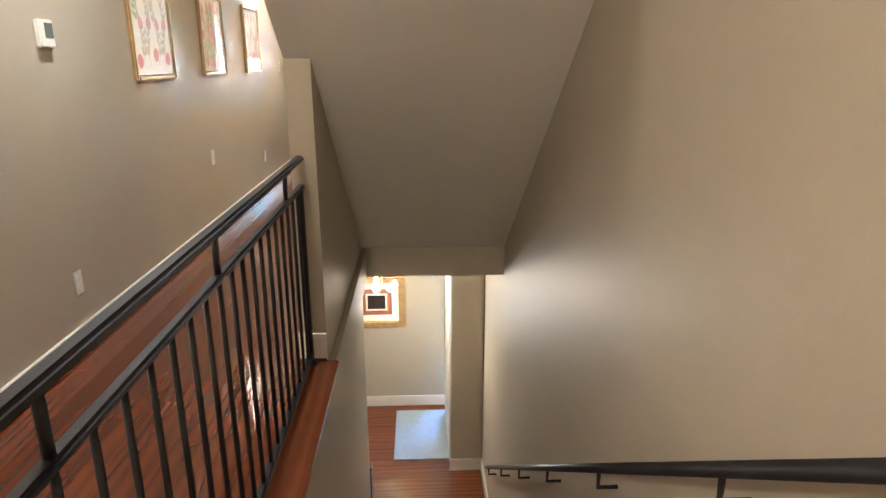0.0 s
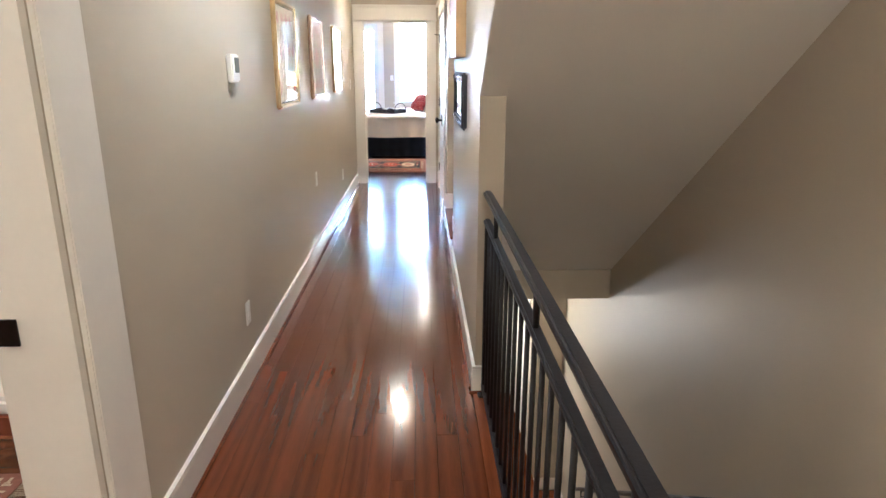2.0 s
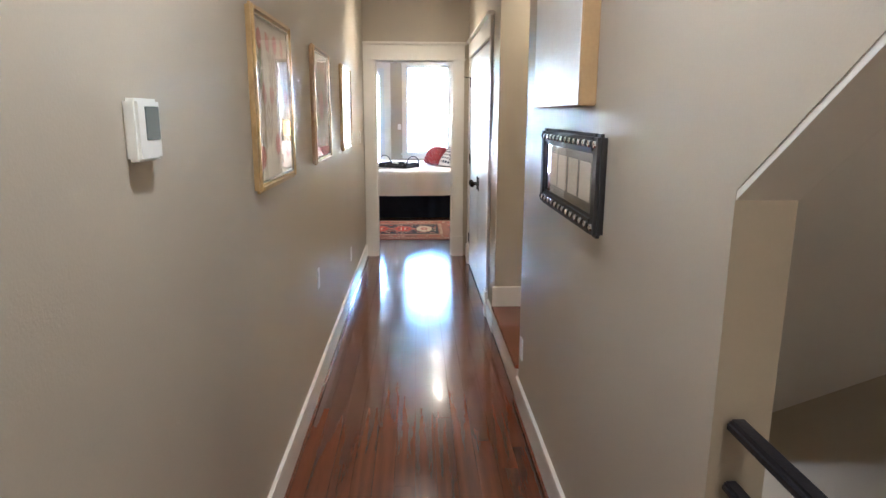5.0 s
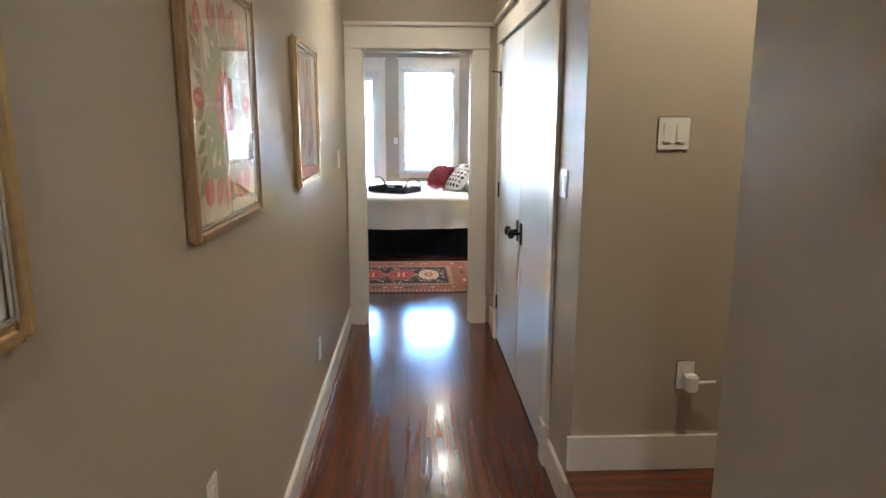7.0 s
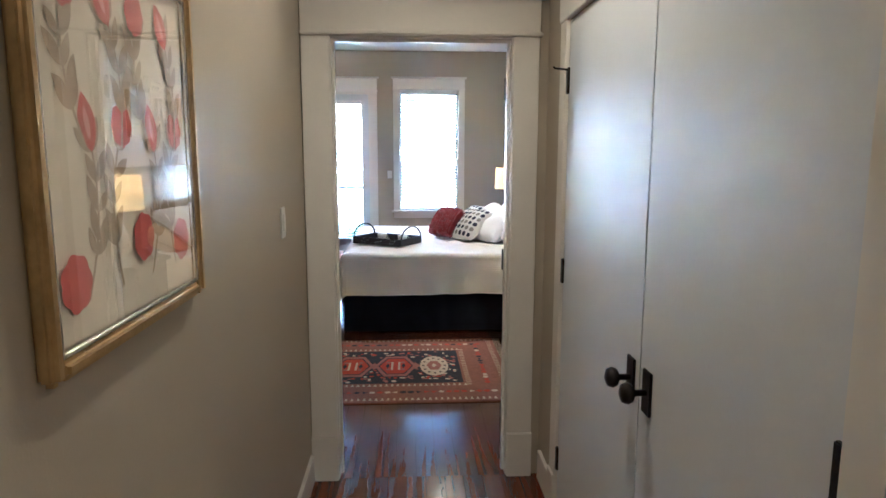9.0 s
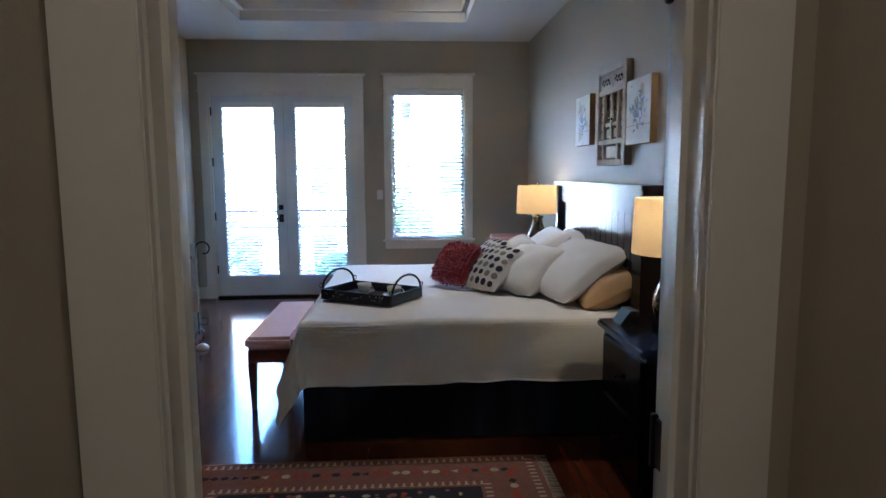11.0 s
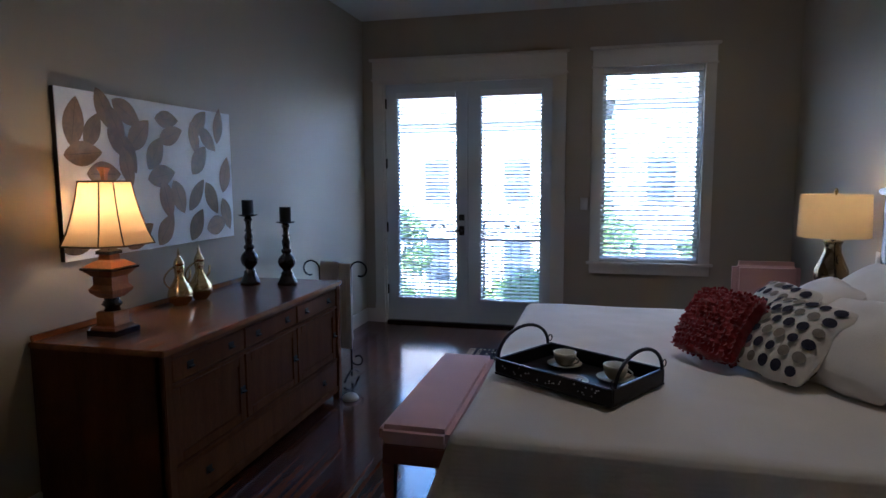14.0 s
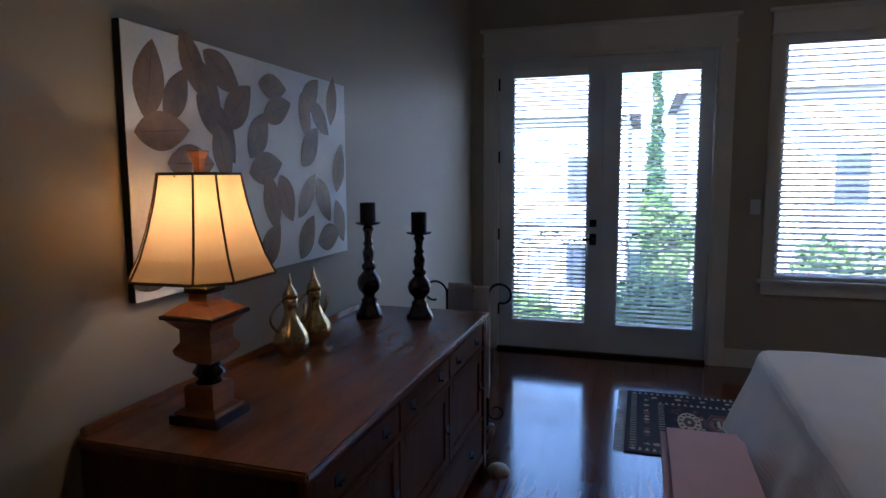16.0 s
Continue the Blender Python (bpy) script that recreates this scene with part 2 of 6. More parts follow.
LAMPWOOD = surface("amber_stained_wood", (0.36, 0.13, 0.035), 0.35, vary=0.35, scale=12, grain=0.2, fine=60)
BULB = surface("lit_bulb", (1, 0.8, 0.55), 0.5, emit=2.0, emit_color=(1, 0.74, 0.45), vary=0, grain=0)
CANVAS = surface("mottled_white_canvas", (0.90, 0.91, 0.91), 0.4, vary=0.08, scale=5, grain=0.4, fine=90)
LEAFBROWN = surface("umber_leaf_paint", (0.22, 0.135, 0.068), 0.5, vary=0.5, scale=16, grain=0.4, fine=60, per_object=0.3)
LEAFLINE = surface("dark_leaf_vein", (0.10, 0.065, 0.035), 0.6)
BLACKEDGE = surface("black_canvas_edge", (0.015, 0.013, 0.012), 0.6)
ABSTRACT = surface("pale_abstract_paint", (0.66, 0.64, 0.58), 0.6, vary=0.2, scale=6, grain=0.5, fine=60)
TANWASH = surface("ochre_wash_paint", (0.52, 0.42, 0.28), 0.6, vary=0.35, scale=18, grain=0.3)
BLUEINK = surface("blue_grey_paint", (0.22, 0.27, 0.40), 0.6, vary=0.4, scale=16)
CANVASEDGE = surface("tan_canvas_edge", (0.36, 0.23, 0.10), 0.7)
CHINA = surface("ivory_china", (0.55, 0.52, 0.42), 0.18, vary=0.03, grain=0.0)
STEEL = surface("polished_steel", (0.6, 0.6, 0.6), 0.15, metal=1.0, vary=0.05, grain=0)
TOWEL = surface("lilac_towel", (0.55, 0.53, 0.60), 0.95, vary=0.08, scale=20, grain=0.7, fine=150)
TOWELW = surface("white_towel", (0.74, 0.73, 0.70), 0.95, vary=0.08, scale=20, grain=0.7, fine=150)
BLIND = surface("white_faux_wood_slat", (0.78, 0.78, 0.78), 0.45, vary=0.03, grain=0.04)
MAT = surface("pale_blue_door_mat", (0.30, 0.34, 0.38), 0.95, vary=0.15, scale=40, grain=0.6, fine=200)
RUGRED = surface("brick_red_wool", (0.27, 0.12, 0.085), 0.95, vary=0.3, scale=40, grain=0.6, fine=250)
RUGNAVY = surface("navy_wool", (0.030, 0.030, 0.045), 0.95, vary=0.3, scale=40, grain=0.6, fine=250)
RUGCREAM = surface("cream_wool", (0.62, 0.52, 0.38), 0.95, vary=0.2, scale=40, grain=0.6, fine=250)
RUGROSE = surface("rose_wool", (0.36, 0.15, 0.12), 0.95, vary=0.3, scale=40, grain=0.6, fine=250)
RUGUMBER = surface("umber_wool", (0.13, 0.085, 0.065), 0.95, vary=0.3, scale=40, grain=0.6, fine=250)
RUGBRIGHT = surface("vermilion_wool", (0.48, 0.065, 0.035), 0.95, vary=0.25, scale=40, grain=0.6, fine=250)
STUCCO = surface("white_stucco", (0.66, 0.65, 0.62), 0.9, vary=0.06, scale=1.5, grain=0.4, fine=40)
ROOF = surface("grey_shingle", (0.20, 0.18, 0.17), 0.9, vary=0.25, scale=6, grain=0.6, fine=30)
PANE = surface("dark_window_pane", (0.05, 0.06, 0.08), 0.08, vary=0.1, grain=0)
GRASS = surface("lawn", (0.07, 0.10, 0.03), 0.95, vary=0.35, scale=2, grain=0.8, fine=60)
STREET = surface("asphalt", (0.06, 0.06, 0.06), 0.9, vary=0.2, scale=4, grain=0.5, fine=90)
CONCRETE = surface("concrete", (0.36, 0.35, 0.33), 0.9, vary=0.12, scale=4, grain=0.4, fine=60)
FOLIAGE = surface("green_leaves", (0.09, 0.15, 0.035), 0.7, vary=0.5, scale=3, grain=0.0)
CYPRESS = surface("cypress_leaves", (0.04, 0.085, 0.03), 0.8, vary=0.45, scale=3, grain=0.0)
BARK = surface("bark", (0.12, 0.09, 0.065), 0.9, vary=0.3, scale=10, grain=0.8, fine=40)


# ---- mesh helpers ----
def box(bm, x0, x1, y0, y1, z0, z1):
    v = [bm.verts.new((x, y, z)) for z in (z0, z1) for y in (y0, y1) for x in (x0, x1)]
    for f in ((0, 2, 3, 1), (4, 5, 7, 6), (0, 1, 5, 4), (2, 6, 7, 3), (0, 4, 6, 2), (1, 3, 7, 5)):
        bm.faces.new([v[i] for i in f])
    return v


def boxes(*dims, bevel=0.0, seg=2):
    bm = bmesh.new()
    for d in dims:
        box(bm, *d)
    if bevel:
        bmesh.ops.bevel(bm, geom=list(bm.edges), offset=bevel, segments=seg, affect="EDGES", clamp_overlap=True)
    return bm


def prism(poly, axis, a, b, bm=None):
    """A flat polygon drawn out along an axis from a to b. The polygon's two numbers are the other two axes in order."""
    bm = bm or bmesh.new()

    def at(p, d):
        return {"x": (d, p[0], p[1]), "y": (p[0], d, p[1]), "z": (p[0], p[1], d)}[axis]
    lo = [bm.verts.new(at(p, a)) for p in poly]
    hi = [bm.verts.new(at(p, b)) for p in poly]
    bm.faces.new(lo)
    bm.faces.new(hi)
    for i in range(len(poly)):
        j = (i + 1) % len(poly)
        bm.faces.new((lo[i], lo[j], hi[j], hi[i]))
    bmesh.ops.recalc_face_normals(bm, faces=bm.faces)
    return bm


def lathe(profile, seg=24, at=(0, 0, 0), bm=None, sides=None):
    """Turned shape from (radius, height) pairs; with sides=4 it comes out square."""
    bm = bm or bmesh.new()
    n = sides or seg
    k = 1 / math.cos(math.pi / n) if sides else 1
    rings = []
    for r, z in profile:
        rings.append([bm.verts.new((at[0] + max(r, 0.0004) * k * math.cos(2 * math.pi * (i + 0.5) / n), at[1] + max(r, 0.0004) * k * math.sin(2 * math.pi * (i + 0.5) / n), at[2] + z)) for i in range(n)])
    for a, b in zip(rings, rings[1:]):
        for i in range(n):
            bm.faces.new((a[i], a[(i + 1) % n], b[(i + 1) % n], b[i]))
    bm.faces.new(rings[0][::-1])
    bm.faces.new(rings[-1])
    return bm


def tube(points, r, seg=8, bm=None, flat=1.0):
    """A rod of radius r through the points."""
    bm = bm or bmesh.new()
    pts = [Vector(p) for p in points]
    rings = []
    side = None
    for i, p in enumerate(pts):
        d = (pts[min(i + 1, len(pts) - 1)] - pts[max(i - 1, 0)]).normalized()
        if side is None:
            side = d.orthogonal().normalized()
        side = (side - d * side.dot(d)).normalized()
        up = d.cross(side)
        rings.append([bm.verts.new(p + r * (side * math.cos(2 * math.pi * k / seg) + up * flat * math.sin(2 * math.pi * k / seg))) for k in range(seg)])
    for a, b in zip(rings, rings[1:]):
        for k in range(seg):
            bm.faces.new((a[k], a[(k + 1) % seg], b[(k + 1) % seg], b[k]))
    bm.faces.new(rings[0][::-1])
    bm.faces.new(rings[-1])
    return bm


def bent(f, n):
    return [f(i / n) for i in range(n + 1)]


def mesh(name, bm, material, smooth=False):
    me = bpy.data.meshes.new(name)
    if smooth:
        for f in bm.faces:
            f.smooth = True
        for e in bm.edges:
            if len(e.link_faces) == 2 and e.calc_face_angle(0) > 0.7:
                e.smooth = False
    bm.to_mesh(me)
    bm.free()
    me.materials.append(material)
    return me


def part(name, bm, material, parent, label="", smooth=False):
    ob = new(name, mesh(name, bm, material, smooth))
    ob.parent = parent
    return tagged(ob, label)


def thing(name, at, label, category, group="", rz=0):
    ob = new(name)
    ob.empty_display_size = 0.1
    ob.matrix_basis = pose(*at, 0, 0, rz)
    return tagged(ob, label, category, group)


def setting(name, bm, material, label="", smooth=False):
    return tagged(new(name, mesh(name, bm, material, smooth)), label, "", "", "structure")


def panel_wall(axis, c0, c1, a0, a1, z0, z1, holes=()):
    """A wall of real thickness (c0 to c1), with holes (a, a, z, z) right through it."""
    bm = bmesh.new()

    def put(a, b, z, zz):
        if b - a > 1e-4 and zz - z > 1e-4:
            box(bm, *((c0, c1, a, b) if axis == "x" else (a, b, c0, c1)), z, zz)
    at = a0
    for ha, hb, hz, hzz in sorted(holes):
        put(at, ha, z0, z1)
        put(ha, hb, z0, hz)
        put(ha, hb, hzz, z1)
        at = hb
    put(at, a1, z0, z1)
    return bm


# ---- the large structure ----
HL, HR, HC = -1.51, -0.42, 2.75      # hall: left face, right face, ceiling
LOW = -2.95                          # lower storey's floor
BX0, BX1, BY0, BY1, BC = -3.54, 0.50, 8.37, 15.08, 3.07   # bedroom
STEP = 0.20                         # alcove floor above the hall

setting("wall_hall_left", panel_wall("x", HL - 0.2, HL, -2.6, 8.25, 0, HC, [(0.50, 1.33, -0.01, 2.05)]), WALL, "satin greige painted hall wall")
SLOPE = 0.733


def soffit_z(y):
    return 1.372 - SLOPE * (y - 2.56)


yc = 2.56 - (HC - 1.372) / SLOPE
setting("wall_hall_right", prism([(2.56, -0.26), (4.66, -0.26), (4.66, HC), (yc + 0.02, HC), (2.56, 1.388)], "x", -0.31, HR), WALL, "greige wall beside the stairwell with a raked end")
setting("wall_stairwell_left", boxes((-0.42, -0.31, -2.6, 4.40, LOW, -0.262), bevel=0), WALL, "greige stairwell wall below the hall floor")
setting("wall_stairwell_right", boxes((0.79, 0.95, -2.6, 5.94, LOW, HC)), WALL, "tall warm greige stairwell wall")
setting("wall_landing_back", boxes((-1.71, 0.95, -2.75, -2.6, LOW, HC)), WALL, "greige wall behind the landing")
setting("wall_alcove", boxes((HR + 0.12, 0.79, 5.74, 5.86, 0, HC)), WALL, "greige wall of the raised alcove")
setting("wall_closet_side", panel_wall("x", HR, HR + 0.12, 5.74, 8.25, 0, HC, [(6.20, 7.86, -0.01, 2.05)]), WALL, "greige hall wall around the closet")
setting("closet_back", boxes((0.35, 0.5, 5.862, 8.25, 0, HC)), WALL, "closet back wall")
setting("wall_bedroom_south", panel_wall("y", 8.25, BY0, BX0 - 0.15, BX1 + 0.15, 0, 3.4, [(-1.395, -0.57, -0.01, 2.06)]), WALL, "greige wall with the bedroom doorway")
setting("wall_bedroom_west", boxes((BX0 - 0.15, BX0, BY0, BY1, 0, 3.4)), WALL, "greige bedroom wall behind the sideboard")
setting("wall_bedroom_east", boxes((BX1, BX1 + 0.15, BY0, BY1, 0, 3.4)), WALL, "greige bedroom wall behind the bed")
setting("wall_bedroom_north", panel_wall("y", BY1, BY1 + 0.18, BX0 - 0.15, BX1 + 0.15, -0.3, 3.4, [(-3.33, -1.61, 0, 2.46), (-1.17, -0.28, 0.70, 2.52)]), WALL, "greige bedroom wall with French doors and a window")
setting("ceiling_hall", boxes((HL - 0.2, 0.95, -2.75, 8.25, HC, HC + 0.12)), CEIL, "white hall ceiling")
tray = bmesh.new()
TX0, TX1, TY0, TY1 = -2.68, -0.36, 9.4, 14.12
for d in ((BX0, TX0, BY0, BY1, BC, BC + 0.32), (TX1, BX1, BY0, BY1, BC, BC + 0.32), (TX0, TX1, BY0, TY0, BC, BC + 0.32), (TX0, TX1, TY1, BY1, BC, BC + 0.32),
          (TX0, TX1, TY0, TY1, BC + 0.24, BC + 0.32), (TX0, TX0 + 0.05, TY0, TY1, BC + 0.10, BC + 0.24), (TX1 - 0.05, TX1, TY0, TY1, BC + 0.10, BC + 0.24),
          (TX0 + 0.05, TX1 - 0.05, TY1 - 0.05, TY1, BC + 0.10, BC + 0.24), (TX0 + 0.05, TX1 - 0.05, TY0, TY0 + 0.05, BC + 0.10, BC + 0.24)):
    box(tray, *d)
setting("ceiling_bedroom", tray, CEIL, "white stepped tray ceiling")
# floors: dark bed under the planks
setting("floor_hall_bed", boxes((HL, HR + 0.11, -2.6, 8.25, -0.26, -0.015), (-0.31, 0.79, -2.6, 0.42, -0.26, -0.015)), GAP)
setting("floor_bedroom_bed", boxes((BX0, BX1, 8.25, BY1, -0.26, -0.015)), GAP)
setting("soffit", prism([(yc - 0.2, soffit_z(yc - 0.2)), (4.44, soffit_z(4.44)), (4.44, -0.23), (4.79, -0.23), (4.79, 0.10), (yc - 0.2, soffit_z(yc - 0.2) + 0.30)], "x", -0.309, 0.789), SOFFIT, "sloping painted underside of the upper stairs")
setting("soffit_edge", prism([(yc - 0.2, soffit_z(yc - 0.2)), (2.56, 1.372), (2.56, 1.43), (yc - 0.2, soffit_z(yc - 0.2) + 0.05)], "x", HR + 0.0015, -0.3095), SOFFIT, "soffit edge under the raked wall")
setting("soffit_fascia", boxes((-0.308, 0.788, 4.425, 4.438, -0.235, soffit_z(4.44) + 0.004)), WALL, "greige face at the foot of the soffit")
setting("ceiling_lower", boxes((-3.0, 0.95, 4.79, 7.4, -0.25, -0.12), (-3.0, -0.42, 4.0, 4.79, -0.25, -0.20)), CEIL, "lower hall ceiling")
setting("alcove_floor", boxes((HR + 0.012, 0.79, 4.66, 5.74, -0.12, STEP - 0.02)), GAP)
setting("alcove_tread", boxes((HR - 0.02, 0.79, 4.665, 5.738, STEP - 0.02, STEP), bevel=0.006), FLOORX, "red oak alcove floor with a nosing")
setting("alcove_riser", boxes((HR - 0.006, HR + 0.012, 4.66, 5.739, 0.0, STEP - 0.021)), TRIM, "white painted riser")
# stairs down
RUN, RISE = 0.256, -LOW / 16
for i in range(15):
    y, z = 0.45 + RUN * i, -RISE * (i + 1)
    st = thing("stair_step", (0.24, y, z), "red oak stair tread with a white riser", "stair step", "stairs down")
    part("tread", boxes((-0.548, 0.548, -0.02 - 0.0, RUN, -0.03, 0), bevel=0.006), FLOORX, st)
    part("riser", boxes((-0.548, 0.548, 0.0, 0.018, 0.0, RISE - 0.03)), TRIM, st)
setting("stair_carriage", prism([(0.45, -0.26), (0.45 + RUN * 15, LOW), (0.45, LOW)], "x", -0.309, 0.789), TRIM)
# lower hall
setting("floor_lower", boxes((-3.0, 0.95, 4.25, 7.4, LOW - 0.1, LOW)), FLOORX, "red oak lower hall floor")
setting("wall_lower_back", boxes((-3.0, 0.45, 7.12, 7.27, LOW, -0.12)), WALL, "pale greige lower hall wall")
setting("wall_lower_pier", boxes((0.45, 0.79, 5.74, 5.88, LOW, -0.24), bevel=0.01), WALL, "greige pier beside the entrance")
setting("wall_lower_left", boxes((-3.0, -2.88, 4.0, 7.12, LOW, -0.12)), WALL)
setting("wall_lower_front", boxes((-2.88, -0.42, 4.28, 4.40, LOW, -0.25)), WALL)
setting("wall_entrance", panel_wall("x", 0.62, 0.72, 5.88, 7.27, LOW, -0.12), WALL)
# the room to the side of the hall
setting("wall_side_room", boxes((-5.0, -1.71, 2.56, 2.68, 0, HC)), TAN, "warm tan painted wall")
setting("wall_side_room_west", boxes((-5.1, -5.0, -2.6, 2.56, 0, HC)), TAN)
setting("wall_side_room_south", boxes((-5.1, -1.71, -2.75, -2.6, 0, HC)), TAN)
setting("ceiling_side_room", boxes((-5.1, -1.71, -2.75, 2.68, HC, HC + 0.12)), CEIL)
setting("floor_side_room", boxes((-5.1, HL, -2.6, 2.56, -0.26, -0.004)), FLOORX, "red oak floor of the side room")

# ---- trim: baseboards, casings, doors, windows ----
def baseboard(axis, c0, c1, a0, a1, z=0.0, h=0.14):
    d = (c0, c1, a0, a1) if axis == "x" else (a0, a1, c0, c1)
    bm = boxes((*d, z, z + h - 0.012), bevel=0.002)
    box(bm, *d, z + h - 0.012, z + h)
    return bm


T = 0.016
for args in (("x", HL, HL + T, 1.532, 8.21), ("x", HL, HL + T, -2.6, 0.36), ("x", HR - T, HR, 2.56, 4.66), ("y", 2.56 - T, 2.56, HR - T, -0.31),
             ("x", HR - T, HR, 5.742, 6.11), ("x", HR - T, HR, 7.95, 8.21),
             ("y", BY1 - T, BY1, BX0 + T, -3.44), ("y", BY1 - T, BY1, -1.49, BX1 - T), ("x", BX0, BX0 + T, BY0, BY1), ("x", BX1 - T, BX1, BY0, BY1),
             ("y", 2.56 - T, 2.56, -5.0, -1.75)):
    setting("baseboard", baseboard(*args), TRIM, "white painted baseboard")
setting("baseboard", baseboard("y", 5.74 - T, 5.74, HR - T, 0.79, STEP), TRIM, "white painted baseboard of the alcove")
setting("baseboard", baseboard("y", 7.12 - T, 7.12, -2.88, 0.45, LOW), TRIM, "white painted baseboard downstairs")
setting("baseboard", baseboard("y", 5.74 - T, 5.74, 0.45 - T, 0.79, LOW), TRIM, "white painted baseboard of the pier")
setting("baseboard", baseboard("x", 0.79 - T, 0.79, 4.3, 5.724, LOW), TRIM, "white painted baseboard downstairs")
setting("shoe_moulding", boxes((HR - T - 0.012, -0.31, 2.56 - T - 0.012, 2.56 - T, 0, 0.018), bevel=0.004), FLOORX, "red oak shoe moulding")
for args in ((HL + T, HL + T + 0.012, 1.532, 8.20), (HR - T - 0.012, HR - T, 2.58, 4.66)):
    setting("shoe_moulding", boxes((*args, 0, 0.018), bevel=0.004), FLOORX, "red oak shoe moulding")
setting("stair_skirt", prism([(0.45, 0.12), (0.45, -0.15), (4.45, LOW), (4.45, LOW + 0.14)], "x", 0.772, 0.789), TRIM, "white raked stair skirting")

# bedroom doorway
door = tagged(new("door_casing"), "off-white craftsman door casing with a capped header", "door frame", "", "structure")
F = 8.23
part("jamb", boxes((-1.395, -1.38, 8.25, 8.372, 0, 2.045)), TRIM, door)
part("jamb", boxes((-0.585, -0.57, 8.25, 8.372, 0, 2.045)), TRIM, door)
part("jamb", boxes((-1.395, -0.57, 8.25, 8.372, 2.045, 2.06)), TRIM, door)
part("stop", boxes((-1.38, -1.368, 8.30, 8.33, 0, 2.033), (-0.597, -0.585, 8.30, 8.33, 0, 2.033), (-1.38, -0.585, 8.30, 8.33, 2.033, 2.045)), TRIM, door)
part("casing", boxes((-1.505, -1.385, F, 8.25, 0.22, 2.05), bevel=0.003), TRIM, door)
part("casing", boxes((-0.58, -0.465, F, 8.25, 0.22, 2.05), bevel=0.003), TRIM, door)
part("plinth", boxes((-1.508, -1.383, F - 0.008, 8.25, 0, 0.22), bevel=0.004), TRIM, door)
part("plinth", boxes((-0.582, -0.462, F - 0.008, 8.25, 0, 0.22), bevel=0.004), TRIM, door)
part("bead", boxes((-1.508, -0.452, F - 0.016, 8.25, 2.05, 2.068), bevel=0.005), TRIM, door)
part("header", boxes((-1.505, -0.462, F - 0.004, 8.25, 2.068, 2.205), bevel=0.003), TRIM, door)
part("cap", boxes((-1.508, -0.435, F - 0.03, 8.25, 2.205, 2.232), bevel=0.006), TRIM, door)
for z in (0.25, 1.04, 1.84):
    part("hinge", boxes((-0.592, -0.585, 8.335, 8.372, z - 0.045, z + 0.045), (-0.597, -0.585, 8.370, 8.384, z - 0.05, z + 0.05), bevel=0.002), BRONZE, door, "dark bronze hinge")
leaf = tagged(new("door_1"), "white painted bedroom door folded back against the wall", "door", "", "structure")
part("slab", boxes((-0.57, 0.22, 8.39, 8.425, 0.01, 2.035), bevel=0.003), DOORWHITE, leaf)
part("knob", lathe([(0.008, 0), (0.008, 0.03), (0.026, 0.04), (0.028, 0.055), (0.015, 0.068)], 16), BRONZE, leaf, "dark bronze knob", True).matrix_basis = pose(0.15, 8.425, 0.94, -90)

# closet with two flush doors
closet = tagged(new("closet_casing"), "off-white closet casing with a capped header", "door frame", "", "structure")
part("casing", boxes((HR - 0.02, HR, 6.11, 6.20, 0.0, 2.05), bevel=0.003), TRIM, closet)
part("casing", boxes((HR - 0.02, HR, 7.86, 7.95, 0.0, 2.05), bevel=0.003), TRIM, closet)
part("plinth", boxes((HR - 0.028, HR, 6.105, 6.203, 0, 0.2), bevel=0.003), TRIM, closet)
part("plinth", boxes((HR - 0.028, HR, 7.858, 7.955, 0, 0.2), bevel=0.003), TRIM, closet)
part("header", boxes((HR - 0.024, HR, 6.10, 7.96, 2.05, 2.19), bevel=0.003), TRIM, closet)
part("cap", boxes((HR - 0.05, HR, 6.07, 7.99, 2.19, 2.215), bevel=0.006), TRIM, closet)
for y0, y1, hy, ky in ((6.203, 6.988, 6.21, 6.93), (6.992, 7.857, 7.85, 7.05)):
    d = tagged(new("closet_door"), "flush white closet door with a dark knob", "door", "closet doors", "structure")
    part("slab", boxes((HR - 0.006, HR + 0.029, y0, y1, 0.012, 2.045), bevel=0.003), DOORWHITE, d)
    for z in (0.28, 1.08, 1.82):
        part("hinge", boxes((HR - 0.016, HR - 0.004, hy - 0.012, hy + 0.012, z - 0.05, z + 0.05), bevel=0.003), BRONZE, d, "dark bronze hinge")
    part("plate", boxes((HR - 0.013, HR - 0.006, ky - 0.028, ky + 0.028, 0.865, 0.985), bevel=0.003), BRONZE, d, "dark bronze backplate")
    part("knob", lathe([(0.009, 0), (0.009, 0.03), (0.024, 0.038), (0.029, 0.05), (0.024, 0.064), (0.008, 0.070)], 18), BRONZE, d, "round dark knob", True).matrix_basis = pose(HR - 0.012, ky, 0.925, 0, -90)
hook = thing("door_hook", (HR - 0.016, 7.84, 1.86), "small dark hook on the closet hinge", "hook")
part("arm", tube([(0, 0, 0), (-0.05, 0, 0.005), (-0.055, 0, 0.012)], 0.004), BRONZE, hook)

# side room doorway in the hall's left wall
sd = tagged(new("side_door_casing"), "white painted side door casing", "door frame", "", "structure")
for x0, x1 in ((HL, HL + 0.018), (HL - 0.218, HL - 0.2)):
    part("casing", boxes((x0, x1, 1.335, 1.53, 0, 2.05), bevel=0.003), TRIM, sd)
    part("casing", boxes((x0, x1, 0.365, 0.495, 0, 2.05), bevel=0.003), TRIM, sd)
    part("header", boxes((x0, x1, 0.34, 1.555, 2.05, 2.2), bevel=0.003), TRIM, sd)
part("jamb", boxes((HL - 0.2, HL, 1.315, 1.33, 0, 2.05)), TRIM, sd)
